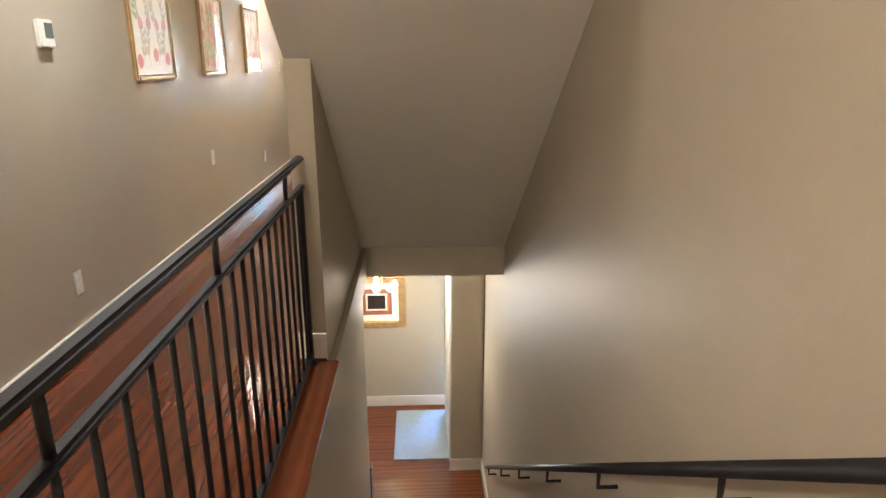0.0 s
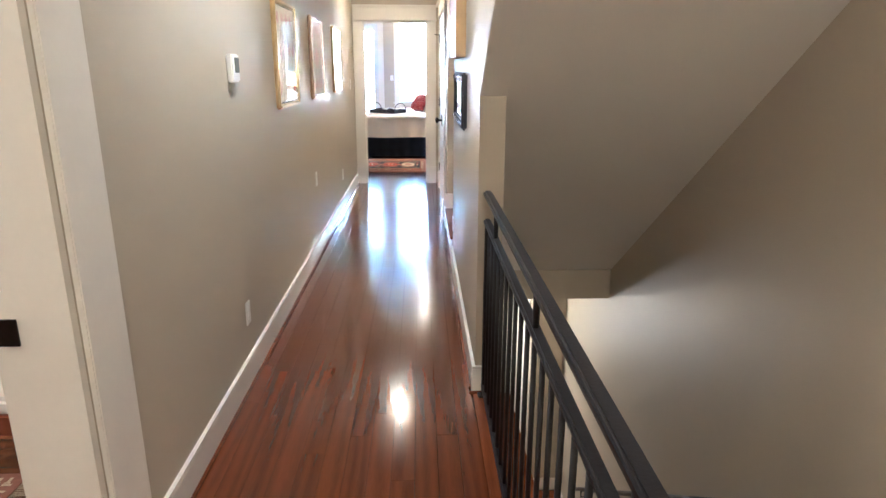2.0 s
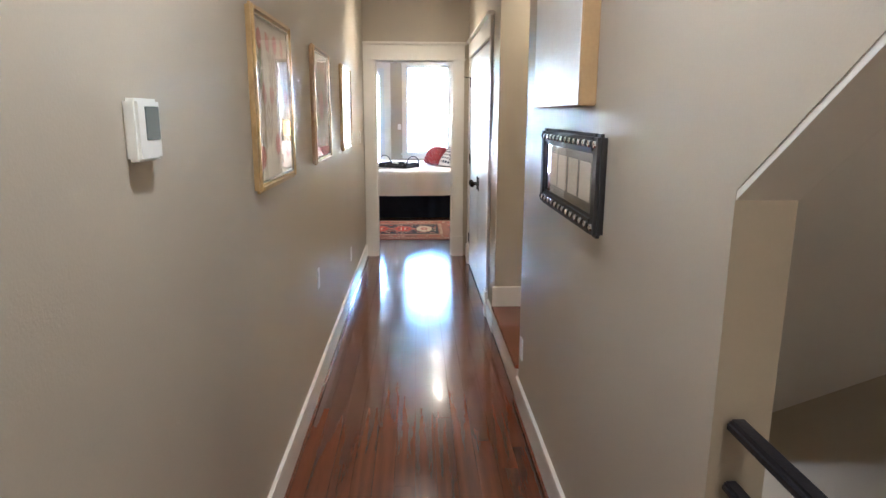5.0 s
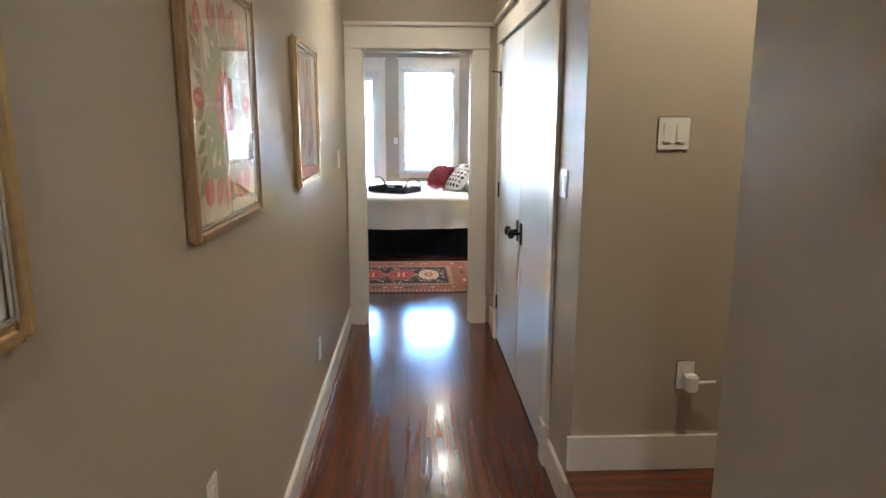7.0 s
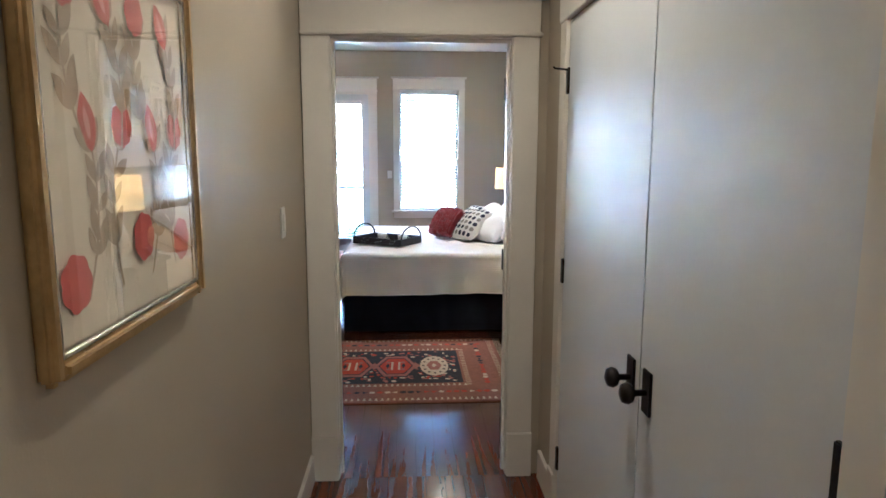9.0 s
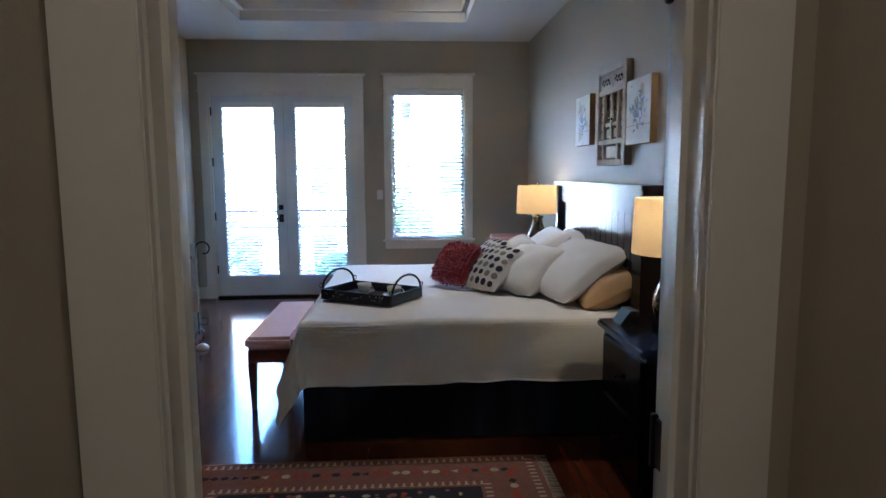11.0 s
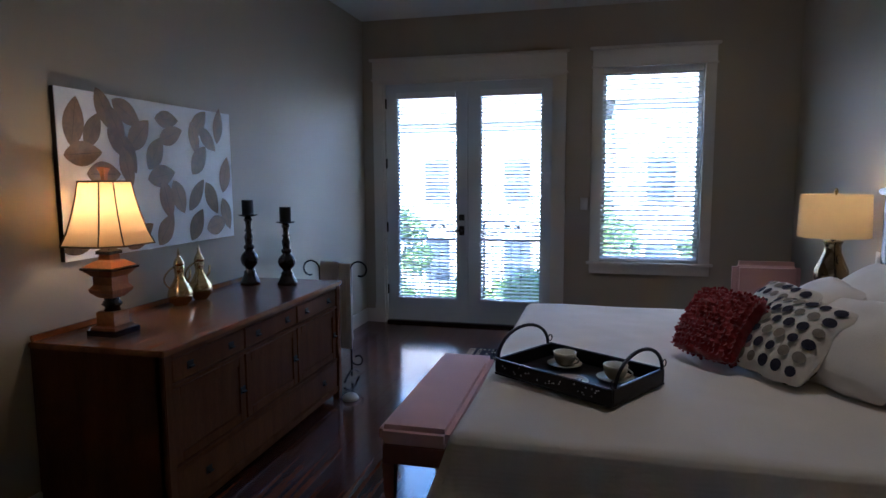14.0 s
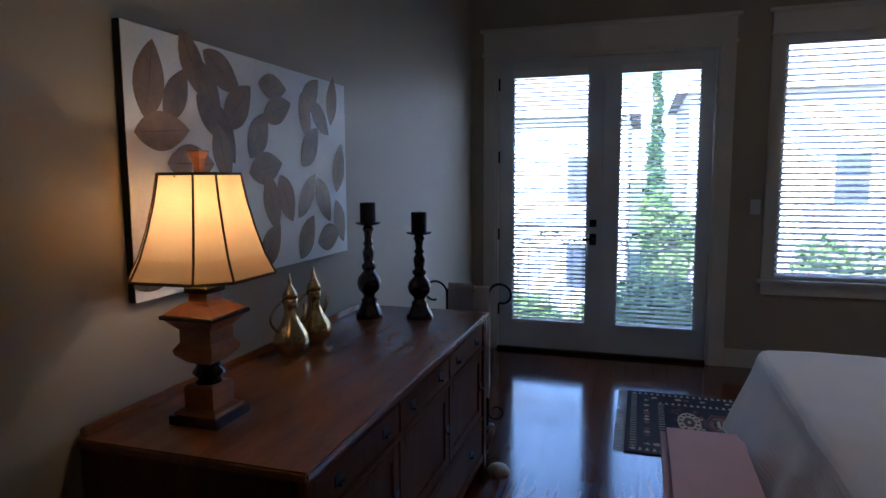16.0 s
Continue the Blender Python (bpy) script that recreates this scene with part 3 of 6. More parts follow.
part("jamb", boxes((HL - 0.2, HL, 0.50, 0.515, 0, 2.05)), TRIM, sd)
part("stop", boxes((HL - 0.10, HL - 0.0, 1.303, 1.315, 0, 2.05)), TRIM, sd)
part("strike_plate", boxes((HL - 0.225, HL - 0.135, 1.309, 1.3145, 0.83, 0.90), bevel=0.001), BRONZE, sd, "dark bronze strike plate")

# French doors
fr = tagged(new("french_door_casing"), "white casing and capped header round French doors", "door frame", "", "structure")
Y = BY1
part("casing", boxes((-3.43, -3.33, Y - 0.02, Y, 0, 2.46), bevel=0.003), TRIM, fr)
part("casing", boxes((-1.61, -1.50, Y - 0.02, Y, 0, 2.46), bevel=0.003), TRIM, fr)
part("plinth", boxes((-3.435, -3.328, Y - 0.028, Y, 0, 0.2), bevel=0.004), TRIM, fr)
part("plinth", boxes((-1.612, -1.495, Y - 0.028, Y, 0, 0.2), bevel=0.004), TRIM, fr)
part("header", boxes((-3.43, -1.50, Y - 0.024, Y, 2.46, 2.665), bevel=0.003), TRIM, fr)
part("bead", boxes((-3.445, -1.485, Y - 0.036, Y, 2.475, 2.492), bevel=0.004), TRIM, fr)
part("cap", boxes((-3.46, -1.47, Y - 0.05, Y, 2.665, 2.69), bevel=0.006), TRIM, fr)
part("jamb", boxes((-3.33, -3.31, Y, Y + 0.18, 0, 2.46), (-1.63, -1.61, Y, Y + 0.18, 0, 2.46), (-3.31, -1.63, Y, Y + 0.18, 2.44, 2.46), (-3.31, -1.63, Y + 0.076, Y + 0.09, 2.42, 2.44)), TRIM, fr)
part("threshold", boxes((-3.31, -1.63, Y - 0.02, Y + 0.2, 0.0, 0.025), bevel=0.004), BRONZE, fr, "dark metal threshold")


def slats(owner, x0, x1, y, z0, z1, pitch, depth, tilt):
    bm = boxes((-(x1 - x0) / 2, (x1 - x0) / 2, -depth / 2, depth / 2, -0.0013, 0.0013))
    me = mesh("slat", bm, BLIND)
    z = z0 + 0.03
    while z < z1 - 0.05:
        ob = new("slat", me)
        ob.parent = owner
        ob.matrix_basis = pose((x0 + x1) / 2, y, z, tilt)
        z += pitch
    part("head_rail", boxes((x0, x1, y - depth / 2 - 0.006, y + depth / 2 + 0.004, z1 - 0.06, z1), bevel=0.003), BLIND, owner)
    part("bottom_rail", boxes((x0, x1, y - depth / 2, y + depth / 2, z0, z0 + 0.018), bevel=0.003), BLIND, owner)
    for k in (0.14, 0.86):
        part("cord", tube([(x0 + k * (x1 - x0), y - depth / 2 - 0.002, z0 + 0.01), (x0 + k * (x1 - x0), y - depth / 2 - 0.002, z1 - 0.03)], 0.0012, 5), BLIND, owner)
        part("tassel", lathe([(0.002, 0.014), (0.006, 0.004), (0.005, -0.012)], 8, (x0 + k * (x1 - x0), y - depth / 2 - 0.008, z0 + 0.55 * (z1 - z0))), BRONZE, owner, "small dark cord tassel")


for x0, x1, g0, g1, hinge in ((-3.308, -2.472, -3.175, -2.578, -3.306), (-2.468, -1.632, -2.315, -1.738, 0)):
    d = tagged(new("french_door"), "white glazed French door with a slatted blind", "door", "French doors", "structure")
    part("leaf", panel_wall("y", Y + 0.03, Y + 0.075, x0, x1, 0.0255, 2.4395, [(g0, g1, 0.275, 2.345)]), DOORWHITE, d)
    part("glazing_bead", boxes((g0 - 0.03, g0, Y + 0.02, Y + 0.03, 0.245, 2.375), (g1, g1 + 0.03, Y + 0.02, Y + 0.03, 0.245, 2.375), (g0, g1, Y + 0.02, Y + 0.03, 0.245, 0.275), (g0, g1, Y + 0.02, Y + 0.03, 2.345, 2.375), bevel=0.003), DOORWHITE, d)
    gl = part("pane", boxes((g0, g1, Y + 0.056, Y + 0.060, 0.275, 2.345)), GLASS, d)
    gl.visible_shadow = False
    if hinge:
        for z in (0.35, 1.0, 1.65, 2.25):
            part("hinge", boxes((hinge - 0.012, hinge + 0.010, Y + 0.012, Y + 0.03, z - 0.05, z + 0.05), bevel=0.003), BRONZE, d, "dark bronze hinge")
        part("deadbolt", boxes((-2.545, -2.49, Y + 0.005, Y + 0.03, 1.075, 1.135), bevel=0.004), BRONZE, d, "square dark deadbolt")
        part("lever_plate", boxes((-2.545, -2.49, Y + 0.008, Y + 0.03, 0.925, 1.02), bevel=0.004), BRONZE, d, "dark lever plate")
        part("lever", boxes((-2.60, -2.51, Y - 0.02, Y - 0.008, 0.965, 0.982), (-2.525, -2.508, Y - 0.02, Y + 0.01, 0.965, 0.982), bevel=0.004), BRONZE, d, "dark lever handle")
    else:
        part("astragal", boxes((-2.492, -2.452, Y + 0.016, Y + 0.03, 0.03, 2.435), bevel=0.004), DOORWHITE, d)
    b = thing("door_blind", ((g0 + g1) / 2, Y + 0.005, 0.26), "white horizontal slat blind on a French door", "blind", "door blinds")
    slats(b, -(g1 - g0) / 2 - 0.005, (g1 - g0) / 2 + 0.005, -0.012, 0.0, 2.09, 0.0355, 0.032, 20)

win = tagged(new("window_1"), "white framed window with a capped header", "window", "", "structure")
part("casing", boxes((-1.262, -1.17, Y - 0.02, Y, 0.70, 2.52), bevel=0.003), TRIM, win)
part("casing", boxes((-0.28, -0.185, Y - 0.02, Y, 0.70, 2.52), bevel=0.003), TRIM, win)
part("header", boxes((-1.262, -0.185, Y - 0.024, Y, 2.52, 2.668), bevel=0.003), TRIM, win)
part("bead", boxes((-1.275, -0.172, Y - 0.036, Y, 2.506, 2.522), bevel=0.004), TRIM, win)
part("cap", boxes((-1.29, -0.157, Y - 0.05, Y, 2.668, 2.695), bevel=0.006), TRIM, win)
part("window_sill", boxes((-1.29, -0.157, Y - 0.05, Y + 0.02, 0.675, 0.70), bevel=0.005), TRIM, win)
part("apron", boxes((-1.262, -0.185, Y - 0.02, Y, 0.585, 0.675), bevel=0.003), TRIM, win)
part("window_frame", boxes((-1.17, -1.13, Y + 0.09, Y + 0.13, 0.7, 2.52), (-0.32, -0.28, Y + 0.09, Y + 0.13, 0.7, 2.52), (-1.13, -0.32, Y + 0.09, Y + 0.13, 0.7, 0.745), (-1.13, -0.32, Y + 0.09, Y + 0.13, 2.475, 2.52), bevel=0.003), TRIM, win)
for z0, z1 in ((0.745, 2.475),):
    gl = part("pane", boxes((-1.13, -0.32, Y + 0.108, Y + 0.112, z0, z1)), GLASS, win)
    gl.visible_shadow = False
b = thing("window_blind", (-0.725, Y + 0.05, 0.705), "white horizontal slat blind lowered in the window", "blind")
slats(b, -0.435, 0.435, 0.0, 0.0, 1.81, 0.045, 0.045, 22)

# ---- stair railing ----
rail = thing("stair_railing", (-0.38, 2.5, 0), "black wrought iron stair guard with square balusters", "railing")
part("top_rail", boxes((-0.019, 0.019, -2.38, 0.055, 0.948, 0.975), bevel=0.008, seg=3), IRON, rail, smooth=True)
part("lower_rail", boxes((-0.016, 0.016, -2.38, 0.055, 0.828, 0.850), bevel=0.007, seg=3), IRON, rail, smooth=True)
part("bottom_rail", boxes((-0.014, 0.014, -2.38, 0.03, 0.045, 0.065), bevel=0.005), IRON, rail)
bal = mesh("baluster", tube([(0, 0, 0.06), (0, 0, 0.832)], 0.0075, 10), IRON, True)
for i in range(22):
    ob = new("baluster", bal)
    ob.parent = rail
    ob.matrix_basis = pose(0, -0.056 - 0.1095 * i, 0)
for y in (-0.275, -1.151, -1.918):
    part("post", tube([(0, y, 0.845), (0, y, 0.952)], 0.0095, 10), IRON, rail, smooth=True)
for y in (-2.365, 0.02):
    part("end_post", boxes((-0.012, 0.012, y - 0.012, y + 0.012, 0.0, 0.83), bevel=0.003), IRON, rail)
for y in (-2.365, 0.02):
    part("foot_plate", boxes((-0.03, 0.03, y - 0.03, y + 0.03, 0.006, 0.014), bevel=0.003), IRON, rail)
setting("stair_nosing", boxes((-0.43, -0.255, 0.42, 2.545, -0.02, 0.006), bevel=0.006), NOSING, "red oak nosing under the railing")
setting("stairwell_fascia", boxes((-0.309, -0.275, 0.42, 4.40, -0.262, -0.021)), WALL)
setting("stair_landing_nosing", boxes((-0.255, 0.785, 0.40, 0.475, -0.022, 0.004), bevel=0.008), FLOORX, "red oak landing nosing")

hr = thing("wall_handrail", (0.72, 2.6, -0.66), "dark iron wall handrail on brackets", "handrail")
dy, dz = 2.1, 2.1 * 0.72
part("bar", tube([(0, -2.2, 2.2 * 0.72), (0, 2.12, -2.12 * 0.72)], 0.018, 10, flat=0.8), IRON, hr, smooth=True)
for k in range(6):
    y = -1.75 + 0.74 * k
    part("bracket", tube([(0, y, -y * 0.72 - 0.01), (0, y, -y * 0.72 - 0.075), (0.066, y, -y * 0.72 - 0.075)], 0.008, 6), IRON, hr)

# ---- things in the hall ----
def cover(at, face, kind, label, gang=1):
    """A wall plate: face is the turn about z (0 faces -y)."""
    w = 0.07 + 0.046 * (gang - 1)
    o = thing("switch_plate" if kind == "switch" else "outlet_plate", at, label, "light switch" if kind == "switch" else "outlet", "", face)
    part("plate", boxes((-w / 2, w / 2, -0.006, 0, -0.058, 0.058), bevel=0.003), PLASTIC, o)
    for g in range(gang):
        x = (g - (gang - 1) / 2) * 0.046
        if kind == "switch":
            part("rocker", boxes((x - 0.016, x + 0.016, -0.011, -0.005, -0.033, 0.033), bevel=0.002), PLASTIC, o)
        else:
            for z in (-0.02, 0.02):
                part("socket", lathe([(0.017, 0), (0.016, 0.003)], 14, (0, 0, 0)), PLASTIC, o).matrix_basis = pose(x, -0.0055, z, 90)
    return o


cover((HL, 2.74, 0.345), 90, "outlet", "white outlet plate low on the hall wall")
cover((HL, 4.93, 0.62), 90, "outlet", "white outlet plate low on the hall wall")
cover((HL, 6.66, 0.375), 90, "outlet", "white outlet plate low on the hall wall")
cover((HL, 7.73, 1.29), 90, "switch", "white light switch near the bedroom doorway")
cover((HR, 6.01, 1.285), -90, "switch", "white double light switch beside the closet", 2)
cover((HR, 4.58, 0.33), -90, "outlet", "white outlet plate at the end of the hall wall")
cover((-0.105, 5.74, 1.484), 0, "switch", "white double light switch in the alcove", 2)
cover((0.005, 5.74, 0.585), 0, "outlet", "white outlet plate in the alcove")
cover((-1.32, BY1, 1.25), 0, "switch", "white light switch between French doors and window")
cover((BX1, 10.40, 0.965), -90, "switch", "white light switch above the nightstand")
cover((BX1, 13.28, 0.98), -90, "switch", "white light switch beside the far lamp")
cover((-0.10, BY1, 0.36), 0, "outlet", "white outlet plate below the window")
nl = thing("plug_in_light", (0.015, 5.732, 0.565), "white plug-in adaptor with a stub arm", "plug")
part("body", boxes((-0.02, 0.025, -0.045, 0, -0.035, 0.03), bevel=0.006), PLASTIC, nl)
part("arm", tube([(0.02, -0.03, 0.0), (0.09, -0.035, 0.005)], 0.006), PLASTIC, nl)
th = thing("thermostat", (HL, 2.80, 1.48), "white wall thermostat with a grey screen", "thermostat", "", 90)
part("body", boxes((-0.055, 0.055, -0.028, 0, -0.06, 0.06), bevel=0.006), PLASTIC, th)
part("screen", boxes((-0.02, 0.045, -0.0295, -0.027, -0.02, 0.045), bevel=0.001), GREYGLASS, th)


def petal(bm, cx, cz, length, width, ang, y, n=10):
    """A flat pointed leaf in the x-z plane."""
    c, s = math.cos(ang), math.sin(ang)
    pts = []
    for i in range(n + 1):
        a = i / n
        pts.append((a - 0.5, math.sin(math.pi * a ** 0.9) ** 0.85))
    ring = [(u * length, w * width / 2) for u, w in pts] + [(u * length, -w * width / 2) for u, w in reversed(pts[1:-1])]
    bm.faces.new([bm.verts.new((cx + u * c - w * s, y, cz + u * s + w * c)) for u, w in ring][::-1])


def ribbon(bm, pts, width, y):
    """A flat painted stem through (x, z) points."""
    rows = []
    for i, (x, z) in enumerate(pts):
        a, b = pts[max(i - 1, 0)], pts[min(i + 1, len(pts) - 1)]
        d = Vector((b[0] - a[0], b[1] - a[1])).normalized() * width / 2
        rows.append((bm.verts.new((x - d.y, y, z + d.x)), bm.verts.new((x + d.y, y, z - d.x))))
    for a, b in zip(rows, rows[1:]):
        bm.faces.new((a[0], a[1], b[1], b[0]))


def blossom(bm, cx, cz, r, lobes, y, n=40):
    """A flat scalloped flower head."""
    ring = []
    for i in range(n):
        a = 2 * math.pi * i / n
        q = r * (0.88 + 0.12 * abs(math.cos(a * lobes / 2)))
        ring.append(bm.verts.new((cx + q * math.cos(a), y, cz + q * math.sin(a))))
    bm.faces.new(ring)


def picture(at, w, h, face, label, frame_mat, seed, wide=0.028, deep=0.028, centre=True, ink=REDINK, pale=PINKINK, ground=PAPER):
    """A framed botanical print: a large middle flower, branching stems with paired leaves, buds at the corners."""
    o = thing("framed_print", at, label, "picture", "framed botanical prints in the hall", face)
    rnd = random.Random(seed)

    def border(m, d0, d1, bevel):
        bm = bmesh.new()
        a, b, c, d = w / 2 - m, w / 2 - m - bevel[0], h / 2 - m, h / 2 - m - bevel[0]
        for x0, x1, z0, z1 in ((-a, -b, -c, c), (b, a, -c, c), (-b, b, -c, -d), (-b, b, d, c)):
            box(bm, x0, x1, d0, d1, z0, z1)
        bmesh.ops.bevel(bm, geom=list(bm.edges), offset=bevel[1], segments=3, affect="EDGES")
        return bm
    part("frame", border(0, -deep, 0, (wide, 0.009)), frame_mat, o, smooth=True)
    part("inner_lip", border(wide - 0.001, -deep + 0.006, -0.012, (0.010, 0.003)), SILVERLEAF, o, "silver leaf inner lip")
    wide += 0.009
    part("paper", boxes((-w / 2 + wide, w / 2 - wide, -0.010, -0.002, -h / 2 + wide, h / 2 - wide)), ground, o)
    green, brown, red, pink = (bmesh.new() for _ in range(4))
    iw, ih = w / 2 - wide - 0.012, h / 2 - wide - 0.012
    y = -0.0108
    layer = [0.0]

    def up():
        layer[0] += 0.000025
        return y - layer[0]

    def leaf(bm, x, z, ln, wd, a):
        m = ln * 0.5 + 0.004
        if abs(x) < iw - m * abs(math.cos(a)) and abs(z) < ih - m * abs(math.sin(a)):
            petal(bm, x, z, ln, wd, a, up())

    def branch(x0, z0, x1, z1, bow, n, bud):
        pts = [(x0 + (x1 - x0) * k / 12 + bow * math.sin(math.pi * k / 12) * (z1 - z0), z0 + (z1 - z0) * k / 12 - bow * math.sin(math.pi * k / 12) * (x1 - x0)) for k in range(13)]
        ribbon(brown, pts, 0.006, up())
        tone = green if rnd.random() < (0.6 if centre else 0.2) else brown
        for k in range(n):
            i = 3 + int(9 * k / n)
            d = math.atan2(pts[i][1] - pts[i - 1][1], pts[i][0] - pts[i - 1][0])
            for sgn in (-1, 1):
                a = d + sgn * rnd.uniform(0.5, 0.8)
                ln = rnd.uniform(0.06, 0.085) if centre else rnd.uniform(0.045, 0.065)
                leaf(tone, pts[i][0] + math.cos(a) * ln * 0.55, pts[i][1] + math.sin(a) * ln * 0.55, ln, ln * 0.40, a)
        d = math.atan2(pts[-1][1] - pts[-2][1], pts[-1][0] - pts[-2][0])
        if bud == "bud":
            leaf(red, x1, z1, 0.085, 0.05, d)
            leaf(pink, x1, z1, 0.05, 0.015, d)
        elif bud:
            blossom(red, x1, z1, 0.036, 8, up())
    if centre:
        for k in range(26):
            a = 2 * math.pi * k / 26
            if abs(math.sin(2 * a)) > 0.35:
                petal(green, 0.105 * math.cos(a), 0.105 * math.sin(a), 0.15 + 0.03 * math.sin(k * 2.4), 0.042, a, up())
        blossom(red, 0, 0, 0.088, 14, up())
        for k in range(10):
            a = 2 * math.pi * k / 10
            petal(pink, 0.05 * math.cos(a), 0.05 * math.sin(a), 0.055, 0.022, a, y - 0.0018 - 0.00002 * k)
        core = bmesh.new()
        blossom(core, 0, 0, 0.03, 8, y - 0.0024)
        part("flower_heart", core, ink, o)
        for sx in (-1, 1):
            branch(sx * 0.08, 0, sx * iw * 0.80, 0.01, 0.0, 2, "bud")
            branch(sx * iw * 0.50, 0.0, sx * iw * 0.72, ih * 0.72, 0.12 * sx, 4, "bud")
            branch(sx * iw * 0.50, 0.0, sx * iw * 0.66, -ih * 0.78, -0.12 * sx, 4, "flower")
        for sz in (-1, 1):
            branch(0, sz * 0.08, 0.015 * sz, sz * ih * 0.82, 0.05, 3, "bud")
            for sx in (-1, 1):
                branch(0.005, sz * ih * 0.42, sx * iw * 0.36, sz * ih * 0.80, 0.15 * sx * sz, 2, "bud")
    else:
        for i, x in enumerate((-0.68, -0.24, 0.22, 0.66)):
            branch(x * iw, -ih * 0.86, (x + 0.12) * iw, ih * 0.1, 0.12 * (-1) ** i, 5, "flower" if i % 2 else "bud")
            branch((x + 0.1) * iw, -ih * 0.05, (x - 0.05) * iw, ih * 0.80, -0.12 * (-1) ** i, 5, "bud" if i % 2 else "flower")
        for x, z in ((-0.82, -0.74), (0.8, -0.7), (0.1, -0.6)):
            blossom(red, x * iw, z * ih, 0.042, 7, up())
    for name, bm, mt in (("leaves", green, LEAFGREEN), ("stems", brown, BROWNINK), ("blossoms", red, ink), ("petals", pink, pale)):
        part(name, bm, mt, o)
    g = part("glass", boxes((-w / 2 + wide - 0.004, w / 2 - wide + 0.004, -0.020, -0.018, -h / 2 + wide - 0.004, h / 2 - wide + 0.004)), GLASS, o)
    g.visible_shadow = False
    return o


picture((HL, 3.985, 1.555), 0.63, 0.62, 90, "gold framed print of red blossoms and taupe leaves", GOLD, 3, centre=False)
picture((HL, 5.195, 1.555), 0.60, 0.62, 90, "pale gilt framed print of a large red flower with green leaves", SILVERGILT, 5)
picture((HL, 6.46, 1.555), 0.59, 0.62, 90, "gold framed print of red buds on leafy branches", GOLD, 9, centre=False)

pic = thing("framed_photo_strip", (HR, 3.70, 1.31), "ornate black framed strip of small photos", "picture", "", -90)
bm = bmesh.new()
for d in ((-0.41, -0.35, -0.03, 0, -0.15, 0.15), (0.35, 0.41, -0.03, 0, -0.15, 0.15), (-0.35, 0.35, -0.03, 0, -0.15, -0.09), (-0.35, 0.35, -0.03, 0, 0.09, 0.15)):
    box(bm, *d)
bmesh.ops.bevel(bm, geom=list(bm.edges), offset=0.01, segments=2, affect="EDGES")
part("frame", bm, BLACKEDGE, pic)
for i in range(26):
    for z in (-0.12, 0.12):
        part("scroll", lathe([(0.012, 0), (0.010, 0.006), (0.003, 0.009)], 8), STEEL if i % 2 else BLACKEDGE, pic).matrix_basis = pose(-0.375 + 0.03 * i, -0.029, z, 90)
part("backing", boxes((-0.35, 0.35, -0.012, 0, -0.09, 0.09)), BLACKEDGE, pic)
for i in range(4):
    part("photo", boxes((-0.30 + 0.155 * i, -0.18 + 0.155 * i, -0.0145, -0.012, -0.06, 0.06)), PAPER, pic, "pale small photo")
g = part("glass", boxes((-0.35, 0.35, -0.019, -0.017, -0.09, 0.09)), GLASS, pic)
g.visible_shadow = False

cv = thing("deep_canvas", (HR, 3.80, 1.98), "deep pale canvas with a warm painted corner", "painting", "", -90)
part("stretcher", boxes((-0.36, 0.36, -0.055, 0, -0.44, 0.44), bevel=0.004), CANVASEDGE, cv, "light wood box edge")
part("face", boxes((-0.357, 0.357, -0.058, -0.0555, -0.437, 0.437)), CANVAS, cv)
part("blot", prism([(0.05, 0.02), (0.2, -0.1), (0.32, 0.0), (0.34, 0.35), (0.1, 0.4)], "y", -0.0605, -0.0585), CHERRY, cv, "rust-red painted patch")

# the third one, over the alcove, is an added, unseen fixture
for at in ((-0.96, 7.2, HC), (-0.97, 2.6, HC), (0.1, 5.2, HC), (-0.58, 11.9, BC + 0.24), (-0.58, 13.6, BC + 0.24)):
    dl = thing("recessed_downlight", at, "white recessed ceiling downlight, lit", "ceiling light", "recessed downlights")
    part("trim_ring", lathe([(0.085, 0), (0.09, -0.006), (0.07, -0.010), (0.062, -0.002)], 24), TRIM, dl, smooth=True)
    part("bulb", lathe([(0.055, -0.003), (0.05, -0.010), (0.02, -0.014)], 20), BULB, dl, "glowing lamp face", True)

# made-up fixture, always out of view, for the landing's fill light
fl = thing("flush_ceiling_light", (-0.5, -1.2, HC), "added white globe ceiling light over the landing, unseen and lit", "ceiling light")
part("base", lathe([(0.10, 0), (0.10, -0.02), (0.06, -0.03), (0.012, -0.035), (0.012, -0.10)], 24), BRASS, fl, smooth=True)
part("bulb", lathe([(0.02, -0.10), (0.03, -0.13), (0.02, -0.16), (0.004, -0.17)], 16), BULB, fl, "glowing bulb", True)

# lower hall
low = thing("framed_print", (-0.40, 7.12, -1.50), "wide gilt framed print in the lower hall", "picture")
bm = bmesh.new()
for d in ((-0.36, -0.27, -0.04, 0, -0.34, 0.34), (0.27, 0.36, -0.04, 0, -0.34, 0.34), (-0.27, 0.27, -0.04, 0, -0.34, -0.25), (-0.27, 0.27, -0.04, 0, 0.25, 0.34)):
    box(bm, *d)
bmesh.ops.bevel(bm, geom=list(bm.edges), offset=0.014, segments=2, affect="EDGES")
part("frame", bm, GOLD, low)
part("mount", boxes((-0.27, 0.27, -0.015, 0, -0.25, 0.25)), PAPER, low)
part("print", boxes((-0.19, 0.19, -0.018, -0.015, -0.17, 0.17)), CHERRY, low, "dark red print")
part("inner_border", boxes((-0.13, 0.13, -0.021, -0.018, -0.11, 0.11)), RUGCREAM, low)
part("inner_print", boxes((-0.11, 0.11, -0.0235, -0.021, -0.09, 0.09)), DARKWOOD, low)
